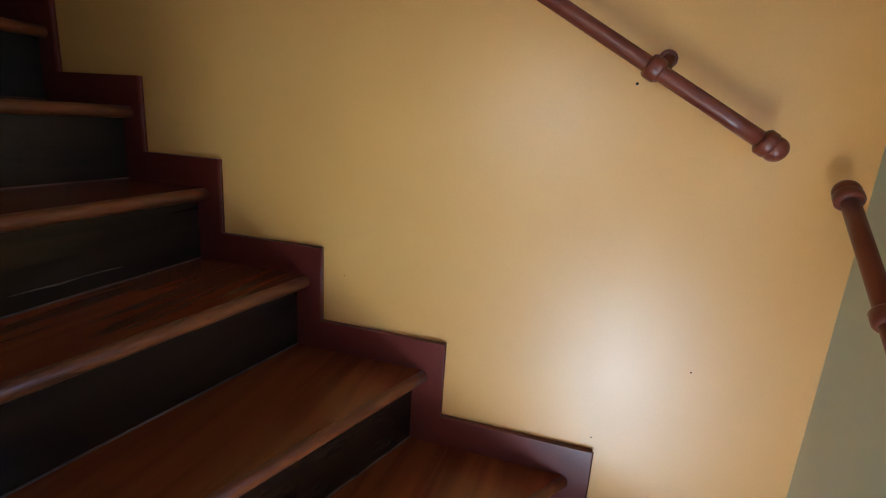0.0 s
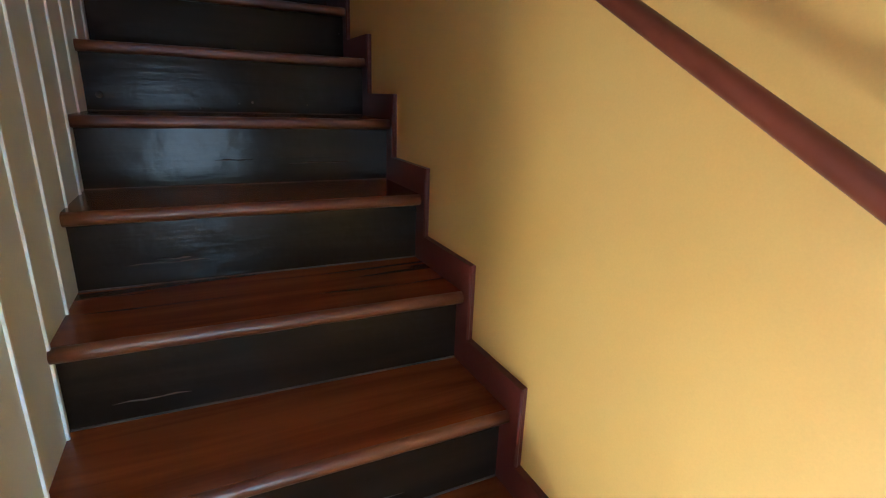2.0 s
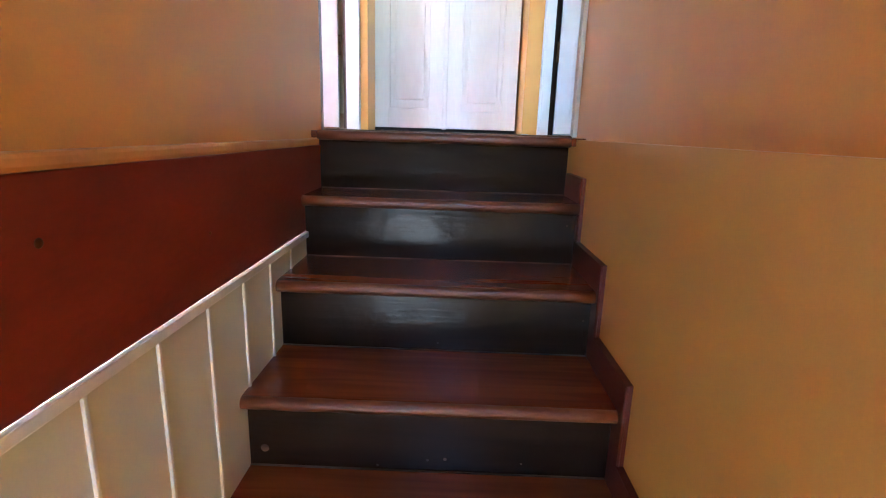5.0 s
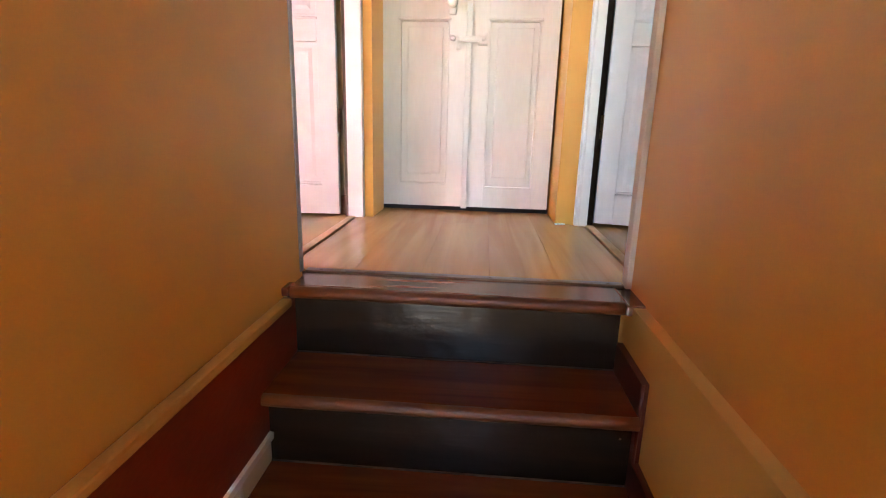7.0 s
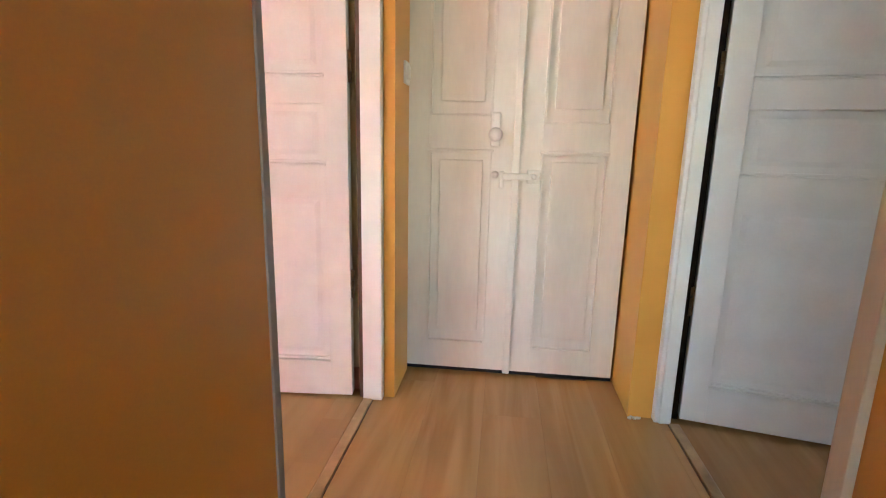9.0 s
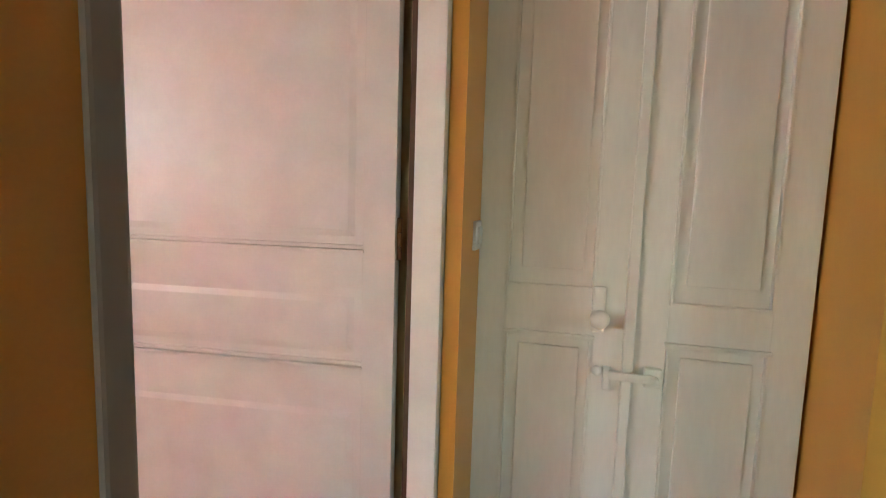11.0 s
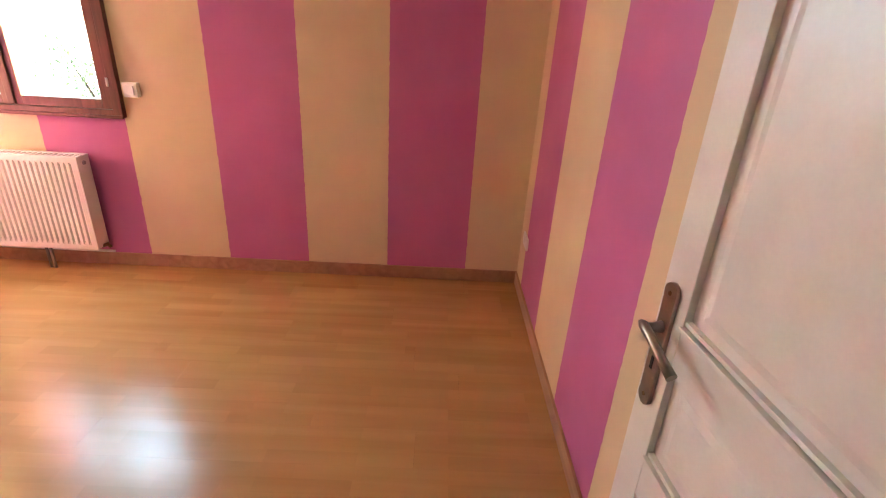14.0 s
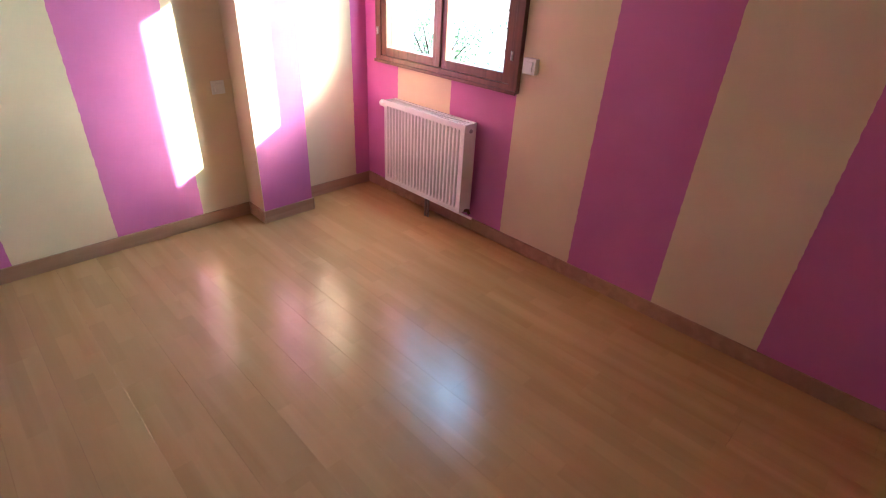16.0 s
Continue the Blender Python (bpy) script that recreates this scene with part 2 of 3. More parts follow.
M_STRIP = material("bronze_floor_strip", (0.16, 0.10, 0.055), (0.11, 0.065, 0.035), rough=0.38, metal=0.6, scale=20)
M_THRESH = material("oak_threshold_film", (0.52, 0.32, 0.145), (0.40, 0.235, 0.10), rough=0.55, scale=14, fine=90, spread=0.12)
M_STEEL = material("brushed_nickel", (0.34, 0.29, 0.26), (0.28, 0.235, 0.21), rough=0.30, metal=1.0, scale=30, fine=300, bump=0.02, spread=0.05)
M_BRASS = material("worn_brass", (0.24, 0.15, 0.075), (0.14, 0.085, 0.045), rough=0.4, metal=1.0, scale=40)
M_PLASTIC = material("white_plastic", (0.80, 0.78, 0.74), (0.78, 0.76, 0.72), rough=0.35, scale=10, bump=0.0, spread=0.02)
M_GREY = material("grey_plastic_and_shade", (0.35, 0.33, 0.32), rough=0.45, scale=10, bump=0.0, spread=0.02)
M_RADIATOR = material("white_radiator_enamel", (0.80, 0.77, 0.74), (0.78, 0.75, 0.72), rough=0.34, scale=10, fine=200, bump=0.02, spread=0.02)
M_DARK = material("dark_hole_and_shade", (0.012, 0.008, 0.006), rough=0.9, bump=0.0)
M_CRUMB = material("crumbled_white_plaster", (0.80, 0.78, 0.74), (0.55, 0.53, 0.50), rough=0.95, scale=60, fine=300, bump=0.8)
M_GRASS = material("pale_gravel", (0.46, 0.44, 0.40), (0.38, 0.36, 0.33), rough=0.9, scale=0.6, fine=30, spread=0.3)
M_LEAF = material("hedge_leaf", (0.06, 0.10, 0.035), (0.10, 0.13, 0.05), rough=0.6, scale=4, random=0.2)
M_FACADE = material("pale_render_facade", (0.70, 0.68, 0.62), (0.64, 0.62, 0.57), rough=0.9, scale=0.8, fine=20)
M_ROOF = material("slate_roof", (0.20, 0.24, 0.28), (0.15, 0.18, 0.22), rough=0.6, scale=2, fine=20)
M_GLASS = bpy.data.materials.new("window_glass")
M_GLASS.use_nodes = True
_b = M_GLASS.node_tree.nodes["Principled BSDF"]
_b.inputs["Transmission Weight"].default_value, _b.inputs["Roughness"].default_value, _b.inputs["IOR"].default_value = 1.0, 0.0, 1.1


# ---- mesh helpers ----
def box(bm, x0, y0, z0, x1, y1, z1, bevel=0.0):
    """A box between two corners, its edges rounded by bevel."""
    xs, ys, zs = sorted((x0, x1)), sorted((y0, y1)), sorted((z0, z1))
    v = [bm.verts.new((x, y, z)) for x in xs for y in ys for z in zs]
    f = [bm.faces.new([v[i] for i in q]) for q in ((0, 1, 3, 2), (4, 6, 7, 5), (0, 4, 5, 1), (2, 3, 7, 6), (0, 2, 6, 4), (1, 5, 7, 3))]
    if bevel:
        e = list({e for q in f for e in q.edges})
        bmesh.ops.bevel(bm, geom=e, offset=bevel, segments=2, affect="EDGES", profile=0.6)
    return bm


def prism(bm, pts, z0, z1, bevel=0.0):
    """An upright prism over a counter-clockwise plan."""
    lo, hi = [bm.verts.new((*p, z0)) for p in pts], [bm.verts.new((*p, z1)) for p in pts]
    bm.faces.new(lo[::-1])
    top = bm.faces.new(hi)
    n = len(pts)
    for i in range(n):
        bm.faces.new((lo[i], lo[(i + 1) % n], hi[(i + 1) % n], hi[i]))
    if bevel:
        bmesh.ops.bevel(bm, geom=list(top.edges), offset=bevel, segments=2, affect="EDGES", profile=0.6)
    return bm


def tube(bm, points, radius, sides=16, caps=True):
    """A round bar through points; radius may be a list."""
    pts = [Vector(p) for p in points]
    radii = radius if isinstance(radius, (list, tuple)) else [radius] * len(pts)
    rings = []
    side = None
    for i, p in enumerate(pts):
        way = (pts[min(i + 1, len(pts) - 1)] - pts[max(i - 1, 0)]).normalized()
        if side is None:
            side = way.orthogonal().normalized()
        side = (side - way * side.dot(way)).normalized()
        up = way.cross(side)
        rings.append([bm.verts.new(p + radii[i] * (math.cos(a) * side + math.sin(a) * up)) for a in (2 * math.pi * k / sides for k in range(sides))])
    for r, s in zip(rings, rings[1:]):
        for k in range(sides):
            f = bm.faces.new((r[k], r[(k + 1) % sides], s[(k + 1) % sides], s[k]))
            f.smooth = True
    if caps:
        bm.faces.new(rings[0][::-1])
        bm.faces.new(rings[-1])
    return bm


def ball(bm, centre, r, way=(0, 0, 1), flat=1.0):
    m = Matrix.Translation(centre) @ Vector(way).to_track_quat("Z", "Y").to_matrix().to_4x4() @ Matrix.Diagonal((1, 1, flat, 1))
    out = bmesh.ops.create_uvsphere(bm, u_segments=20, v_segments=12, radius=r, matrix=m)
    for v in out["verts"]:
        for f in v.link_faces:
            f.smooth = True
    return bm


def field(bm, x0, x1, z0, z1, y_low, y_high, inset):
    """A raised panel field facing -y with wide sloping margins."""
    x0, x1 = sorted((x0, x1))
    low = [bm.verts.new((x, y_low, z)) for x, z in ((x0, z0), (x1, z0), (x1, z1), (x0, z1))]
    high = [bm.verts.new((x, y_high, z)) for x, z in ((x0 + inset, z0 + inset), (x1 - inset, z0 + inset), (x1 - inset, z1 - inset), (x0 + inset, z1 - inset))]
    bm.faces.new(high)
    bm.faces.new(low[::-1])
    for k in range(4):
        bm.faces.new((low[k], low[(k + 1) % 4], high[(k + 1) % 4], high[k]))
    return bm


def finish(bm, name, mat):
    bmesh.ops.recalc_face_normals(bm, faces=bm.faces)
    me = bpy.data.meshes.new(name)
    bm.to_mesh(me)
    bm.free()
    me.materials.append(mat)
    return me


def part(name, bm, mat, parent, label=""):
    ob = new(name, finish(bm, name, mat))
    ob.parent = parent
    if label:
        ob["label"] = label
    return ob


def thing(name, label, category, group="", kind="", at=(0, 0, 0)):
    ob = new(name)
    ob.location = at
    return tagged(ob, label, category, group, kind)


def solid(name, bm, mat, label, category, kind="", group=""):
    return tagged(new(name, finish(bm, name, mat)), label, category, group, kind)


def boxes(*rows, bevel=0.0):
    bm = bmesh.new()
    for r in rows:
        box(bm, *r, bevel=bevel)
    return bm


def wall(name, mat, label, *rows):
    return solid(name, boxes(*rows), mat, label, "wall", "structure")


# ---- plan, in metres; the upper floor is z = 0, the stair climbs along +y ----
RISE = 0.19
XL, XR = -0.815, 0.006          # ends of the treads
RIGHT, LEFT = 0.02, -0.822      # stair walls
TOP = 2.45                      # ceilings of the upper floor
LOW = -16 * RISE                # bottom landing
ROOM_W, ROOM_E, ROOM_S, ROOM_N = -3.866, -0.895, -2.692, 0.996
ALCOVE = -2.665                 # wall between chimney breast and window
CHIM_W, CHIM_E, CHIM_F = -3.235, -2.885, -2.490
DOOR_S, DOOR_N, DOOR_H = 0.122, 0.918, 2.06

# ---- stairwell walls ----
wall("wall_1", M_YELLOW, "yellow painted stair wall below the upper floor with a ledge on top", (RIGHT, -3.30, LOW, 0.30, 0.10, -0.006))
for y, z, r in ((-2.687, -1.034, 0.0028), (-2.878, -1.596, 0.0018), (-2.079, -1.509, 0.0015), (-2.705, -1.796, 0.0018)):
    part("nail_hole", ball(bmesh.new(), (RIGHT, y, z), r, (1, 0, 0), 0.3), M_DARK, bpy.data.objects["wall_1"], "small dark nail hole")
wall("wall_2", M_ORANGE, "orange yellow painted partition above the stair", (0.049, -3.30, -0.006, 0.115, 0.098, TOP))
wall("wall_3", M_GREEN, "pale green painted wall at the turn of the stair", (-2.6, -3.30, LOW, RIGHT, -3.10, -1.38), (-2.6, -3.30, -1.38, -0.86, -3.10, -0.012),
     (-0.48, -3.30, -1.38, RIGHT, -3.10, -0.012), (-0.86, -3.30, -0.78, -0.48, -3.10, -0.012), (-0.895, -3.30, -0.012, 0.058, -3.10, 0.75), (-0.895, -3.30, 0.75, -0.58, -3.10, 1.65),
     (-0.20, -3.30, 0.75, 0.058, -3.10, 1.65), (-0.895, -3.30, 1.65, 0.058, -3.10, TOP))
wall("wall_4", M_ORANGE, "orange yellow painted partition between stair and bedroom", (LEFT - 0.011, -3.10, -0.03, ROOM_E + 0.02, 0.112, TOP))
wall("wall_5", M_YELLOW, "yellow wall beside the lower flight", (-2.6, -2.16, LOW, -0.85, -2.06, -0.31))
wall("wall_6", M_YELLOW, "yellow end wall of the lower flight", (-2.2, -3.30, -1.85, -2.0, -2.06, -1.22), (-2.2, -3.30, -0.82, -2.0, -2.06, -0.31), (-2.2, -3.30, -1.22, -2.0, -2.56, -0.82), (-2.2, -2.20, -1.22, -2.0, -2.06, -0.82),
     (-2.2, -3.30, LOW, -2.0, -3.08, -1.85), (-2.2, -2.60, LOW, -2.0, -2.06, -1.85))
wall("wall_7", M_DARK, "black panel under the landing, in place of its darkness", (-0.95, 0.10, LOW, 0.30, 0.16, -0.06))
solid("floor_4", boxes((-2.6, -3.10, LOW - 0.1, RIGHT, 0.1, LOW)), M_JOINT, "dark floor of the bottom landing", "floor", "structure")
solid("ceiling_1", boxes((-2.6, -3.10, -0.31, XL - 0.03, -2.06, -0.26)), M_WHITE_PLASTER, "white ceiling over the lower flight", "ceiling", "structure")
solid("trim_1", boxes((LEFT - 0.01, -3.10, -0.048, -0.806, -0.034, -0.027), bevel=0.006), M_TRIM, "ochre painted moulding along the stair wall", "trim", "structure")

# red-brown board at the floor's edge
board = thing("edge_board", "glossy red-brown painted board along the stair opening", "board", kind="structure")
part("board", boxes((-0.89, -3.10, -0.303, XL, 0.03, -0.049), bevel=0.003), M_RED, board)
for y, z, r in ((-1.15, -0.125, 0.006), (-0.775, -0.190, 0.0035)):
    part("nail_head", ball(bmesh.new(), (XL + 0.001, y, z), r, (1, 0, 0), 0.35), M_BRASS, board)

# panelling on the inner side of the stair
panelling = thing("wall_panelling", "cream painted vertical boards with white beads beside the stair", "panelling", kind="structure")
ys = [-0.02] + [-0.178 - 0.1575 * k for k in range(13)] + [-2.159]
for y1, y0 in zip(ys, ys[1:]):
    part("panel_board", boxes((-0.85, y0 + 0.001, LOW, XL, y1 - 0.001, -0.313)), M_PANEL, panelling)
    part("bead", boxes((XL - 0.004, y0 - 0.004, LOW, XL + 0.005, y0 + 0.004, -0.320), bevel=0.002), M_BEAD, panelling, "thin white painted bead")
part("cap_rail", boxes((XL - 0.004, -2.158, -0.322, XL + 0.008, -0.05, -0.3035), bevel=0.003), M_BEAD, panelling, "white painted cap rail")

# ---- staircase ----
NOSE = [((XL, -0.028), (XR, -0.028)), ((XL, -0.217), (XR, -0.214)), ((XL, -0.457), (XR, -0.457)), ((XL, -0.702), (XR, -0.700)),
        ((XL, -0.938), (XR, -0.952)), ((XL, -1.186), (XR, -1.202)), ((XL, -1.445), (XR, -1.470)), ((XL, -1.688), (XR, -1.696)),
        ((XL, -1.862), (XR, -1.990)), ((XL, -2.040), (XR, -2.313)), ((XL, -2.130), (XR, -2.670)), ((XL - 0.005, -2.164), (-0.20, -3.094)),
        ((-0.83, -2.164), (-0.60, -3.094)), ((-0.87, -2.164), (-0.95, -3.094)), ((-1.10, -2.164), (-1.20, -3.094)), ((-1.36, -2.164), (-1.46, -3.094))]


def back(seg, d):
    """The segment moved up the stair by d."""
    a, b = Vector(seg[0]), Vector(seg[1])
    n = Vector((-(b - a).y, (b - a).x)).normalized() * d
    a2, b2 = a + n, b + n
    w = (b2 - a2).normalized()
    if abs(w.x) > 0.2 and abs(b.x - XR) < 1e-6:
        a2, b2 = a2 + w * ((a.x - a2.x) / w.x), b2 + w * ((b.x - b2.x) / w.x)
    return tuple(a2), tuple(b2)


stair = thing("staircase", "dark wooden winding staircase with worn red-brown treads", "staircase", kind="structure")
for i, seg in enumerate(NOSE):
    z = -RISE * i
    front_in = back(seg, 0.012)
    if i == 0:
        rear = ((XL, 0.104), (XR, 0.104))
    else:
        rear = back(NOSE[i - 1], 0.05)
    plan = [front_in[0], front_in[1]] + ([(XR, -3.094)] if i == 11 else []) + [rear[1], rear[0]]
    part("tread", prism(bmesh.new(), plan, z - 0.030, z), M_TREAD, stair)
    a, b = Vector((*front_in[0], z - 0.016)), Vector((*front_in[1], z - 0.016))
    bm = bmesh.new()
    steps = 14
    tube(bm, [a.lerp(b, k / steps) + Vector((0, 0, 0.0012 * noise.noise(Vector((i * 3.7, k * 0.9, 0))))) for k in range(steps + 1)],
         [0.0158 + 0.0011 * noise.noise(Vector((k * 1.3, i * 5.1, 2))) for k in range(steps + 1)], sides=14)
    part("nosing", bm, M_NOSING, stair, "nosing worn to bare wood")
    r0, r1 = back(seg, 0.034), back(seg, 0.054)
    part("riser", prism(bmesh.new(), [r0[0], r0[1], r1[1], r1[0]], z - RISE, z - 0.030), M_RISER, stair)
    # bare worn edge along the foot of the riser
    bm = bmesh.new()
    f0, f1 = back(seg, 0.030), back(seg, 0.036)
    prism(bm, [f0[0], f0[1], f1[1], f1[0]], z - RISE - 0.001, z - RISE + 0.003)
    part("riser_foot", bm, M_SCUFF, stair, "scuffed bare wood along the riser's foot")

# chips in the dark paint of the risers
for x, i, up, r, mat in ((-0.405, 3, 0.030, 0.0045, M_SCUFF), (-0.365, 3, 0.034, 0.0055, M_SCUFF), (-0.190, 3, 0.030, 0.0035, M_SCUFF), (-0.780, 3, 0.045, 0.013, M_SCUFF),
                         (-0.52, 3, 0.012, 0.004, M_SCUFF), (-0.395, 2, 0.022, 0.0035, M_SCUFF), (-0.012, 2, 0.10, 0.004, M_SCUFF), (-0.020, 1, 0.12, 0.004, M_SCUFF)):
    part("paint_chip", ball(bmesh.new(), (x, NOSE[i][0][1] + (NOSE[i][1][1] - NOSE[i][0][1]) * (x - XL) / (XR - XL) + 0.0335, -RISE * (i + 1) + up), r * 0.75, (0, 1, 0), 0.12), mat, stair, "chipped paint")

for x0, x1, i, up in ((-0.72, -0.54, 5, 0.052), (-0.66, -0.58, 5, 0.060), (-0.50, -0.40, 4, 0.070), (-0.30, -0.12, 4, 0.058), (-0.74, -0.60, 6, 0.040), (-0.45, -0.22, 7, 0.035)):
    at = lambda x, i=i: NOSE[i][0][1] + (NOSE[i][1][1] - NOSE[i][0][1]) * (x - XL) / (XR - XL) + 0.0345
    z = -RISE * (i + 1) + up
    bm = bmesh.new()
    tube(bm, [(x0 + (x1 - x0) * k / 5, at(x0 + (x1 - x0) * k / 5), z + 0.0015 * math.sin(k * 2.1 + i)) for k in range(6)], [0.0006, 0.0016, 0.0022, 0.0014, 0.002, 0.0006], 6)
    part("scratch", bm, M_SCUFF, stair, "scratch worn to bare wood")

# top nosing ends lapping over the ledges
part("nosing_end", boxes((XR, -0.036, -0.028, 0.056, 0.104, -0.002), bevel=0.005), M_TREAD, stair)
part("nosing_end", boxes((-0.835, -0.034, -0.024, XL, 0.02, -0.002), bevel=0.005), M_TREAD, stair)

# stepped skirting on the right wall
Q = [-0.198, -0.470, -0.722, -0.968, -1.222, -1.495, -1.730, -2.022, -2.352, -2.712]
H = 0.075
for i, y in enumerate(Q, 1):
    # one plate a step: from this step's corner back to the corner above
    y_up = Q[i - 2] if i > 1 else 0.010
    zt = -RISE * i + H
    part("skirting_plate", boxes((XR - 0.002, y, zt - RISE - 0.10, RIGHT, y_up, zt)), M_SKIRT, stair, "glossy red-brown stepped skirting")
part("skirting_plate", boxes((XR - 0.002, -3.09, -RISE * 11 + H - 0.3, RIGHT, Q[-1], -RISE * 11 + H)), M_SKIRT, stair, "glossy red-brown stepped skirting")
for i, y in enumerate(Q, 1):
    zt = -RISE * i + H
    part("skirting_edge", tube(bmesh.new(), [(XR + 0.002, y + 0.001, zt - RISE), (XR + 0.002, y + 0.001, zt - 0.001)], 0.0042, 8), M_SKIRT, stair)


# ---- handrails ----
def handrail(label, a, b, brackets, normal, gap, k=1.0):
    """A round rail from a to b, ball ends, ring brackets to the wall behind."""
    a, b = Vector(a), Vector(b)
    way, normal = (b - a).normalized(), Vector(normal)
    rail = thing("handrail", label, "handrail", "stair handrails")
    bm = tube(bmesh.new(), [a.lerp(b, j / 20) for j in range(21)], 0.0140 * k, 20)
    part("rail", bm, M_RAIL, rail)
    for p, w in ((a, -way), (b, way)):
        if k:
            bm = bmesh.new()
            tube(bm, [p - w * 0.012, p - w * 0.008, p + w * 0.006, p + w * 0.012], [0.018 * k, 0.0222 * k, 0.0222 * k, 0.0185 * k], 20)
            ball(bm, p + w * 0.016, 0.0212 * k, w, 0.95)
            part("end_cap", bm, M_RAIL, rail, "turned ball end")
    for s in brackets:
        p = a.lerp(b, s)
        br = part("bracket", tube(bmesh.new(), [p - way * 0.014, p - way * 0.009, p + way * 0.009, p + way * 0.014], [0.0175 * k, 0.0208 * k, 0.0208 * k, 0.0175 * k], 20), M_RAIL, rail)
        down, rise = Vector((0, 0, -1)), 0.008 if s > 0.5 else 0.027
        lean = Vector((0, 0, 1)).cross(normal) * (0.028 if normal.x else -0.028)
        pts = [p - normal * 0.018 + down * 0.002, p - normal * 0.030 + down * 0.012 + lean * 0.2, p - normal * 0.042 + down * 0.010 + lean * 0.5, p - normal * (gap - 0.022) - down * 0.000 + lean * 0.8, p - normal * (gap - 0.004) - down * rise + lean]
        part("arm", tube(bmesh.new(), pts, [0.010, 0.008, 0.008, 0.010, 0.013], 12), M_RAIL, br)
        part("wall_plate", tube(bmesh.new(), [p - normal * (gap - 0.012) - down * rise + lean, p - normal * (gap + 0.002) - down * rise + lean], [0.015, 0.018], 14), M_RAIL, br)
        if k == 1.0 and normal.x and s > 0.5:
            # a flake of bare plaster with a ragged outline
            c = p - normal * (gap - 0.001) - down * 0.036 + lean * 1.3
            u, v = Vector((0, 1, 0)), Vector((0, 0, 1))
            rim = [0.009 + 0.006 * noise.noise(Vector((q * 1.7, 4.2, s))) for q in range(18)]
            flake = bmesh.new()
            ring = [flake.verts.new(c + u * (r * 0.9 * math.cos(q * math.tau / 18)) + v * (r * 1.3 * math.sin(q * math.tau / 18))) for q, r in enumerate(rim)]
            hub = flake.verts.new(c + normal * 0.004)
            for q in range(18):
                flake.faces.new((ring[q], ring[(q + 1) % 18], hub))
            part("plaster_patch", flake, M_CRUMB, br, "crumbled white plaster round the fixing")
    return rail


handrail("red-brown painted round handrail on the stair wall", (-0.068, -2.898, -1.128), (-0.068, -1.553, -0.346), (0.1430, 0.860), (-1, 0, 0), 0.088)
handrail("red-brown painted round handrail on the green wall", (-0.048, -3.04, -1.207), (-1.75, -3.04, -2.435), (0.115, 0.9), (0, 1, 0), 0.06)
handrail("worn brown handrail beside the top of the stair", (-0.030, -1.18, 0.263), (-0.030, -0.185, 0.811), (0.12, 0.806), (-1, 0, 0), 0.079, 1.02)

# ---- landing ----
solid("floor_1", boxes((ROOM_E - 0.005, 0.128, -0.06, 0.0975, 1.36, -0.010)), M_JOINT, "screed under the landing laminate", "floor", "structure")
solid("ceiling_2", boxes((ROOM_E - 0.01, -3.30, TOP, 0.12, 1.45, TOP + 0.1)), M_WHITE_PLASTER, "white ceiling above stair and landing", "ceiling", "structure")
strip = thing("edge_strip", "bronze floor strip with screws at the top of the stair", "floor strip")
part("strip", boxes((LEFT, 0.104, -0.004, 0.056, 0.132, 0.005), bevel=0.002), M_STRIP, strip)
for k in range(6):
    part("screw", tube(bmesh.new(), [(-0.78 + 0.155 * k, 0.118, 0.003), (-0.78 + 0.155 * k, 0.118, 0.0062)], [0.006, 0.004], 10), M_BRASS, strip)

# walls beyond the doors, the cupboard's recess and the lintels
wall("wall_8", M_ORANGE, "orange painted return wall beside the cupboard", (ROOM_E + 0.041, 0.948, -0.02, -0.818, 1.178, TOP), (ROOM_E + 0.035, 1.178, -0.02, -0.842, 1.40, TOP))
wall("wall_9", M_ORANGE, "orange painted return wall beside the cupboard", (-0.030, 0.950, -0.02, 0.0975, 1.40, TOP))
wall("wall_10", M_ORANGE, "orange painted wall above the cupboard", (-0.842, 1.175, 2.10, -0.030, 1.40, TOP), (-0.842, 1.36, -0.06, -0.030, 1.40, 2.10))
wall("wall_11", M_ORANGE, "orange painted wall above the bedroom doors", (ROOM_E + 0.02, 0.112, DOOR_H + 0.05, LEFT, 0.95, TOP))
wall("wall_12", M_ORANGE, "orange painted wall above the second bedroom's door", (0.060, 0.098, DOOR_H + 0.05, 0.115, 0.95, TOP))


rng = random.Random(11)
crumbs = thing("plaster_crumbs", "white plaster crumbs at the foot of the orange return wall", "plaster")
for _ in range(9):
    x, y, q = rng.uniform(-0.030, 0.034), 0.945 - rng.uniform(0.0, 0.010), rng.uniform(0.003, 0.007)
    part("crumb", ball(bmesh.new(), (x, y, q * 0.45), q, (rng.uniform(-1, 1), rng.uniform(-1, 1), 2), 0.6), M_CRUMB, crumbs)


def door_frame(name, x0, x1, label, near=M_WHITE):
    """White casing in a side doorway: two jambs, a head and a stop on each."""
    fr = thing(name, label, "door frame", kind="structure")
    part("jamb", boxes((x0, DOOR_N, 0, x1, 0.952, DOOR_H + 0.05), bevel=0.004), M_WHITE, fr)
    part("jamb", boxes((x0, 0.100, 0, x1, DOOR_S, DOOR_H + 0.05), bevel=0.004), near, fr)
    part("head", boxes((x0, DOOR_S, DOOR_H, x1, DOOR_N, DOOR_H + 0.05), bevel=0.004), M_WHITE, fr)
    return fr


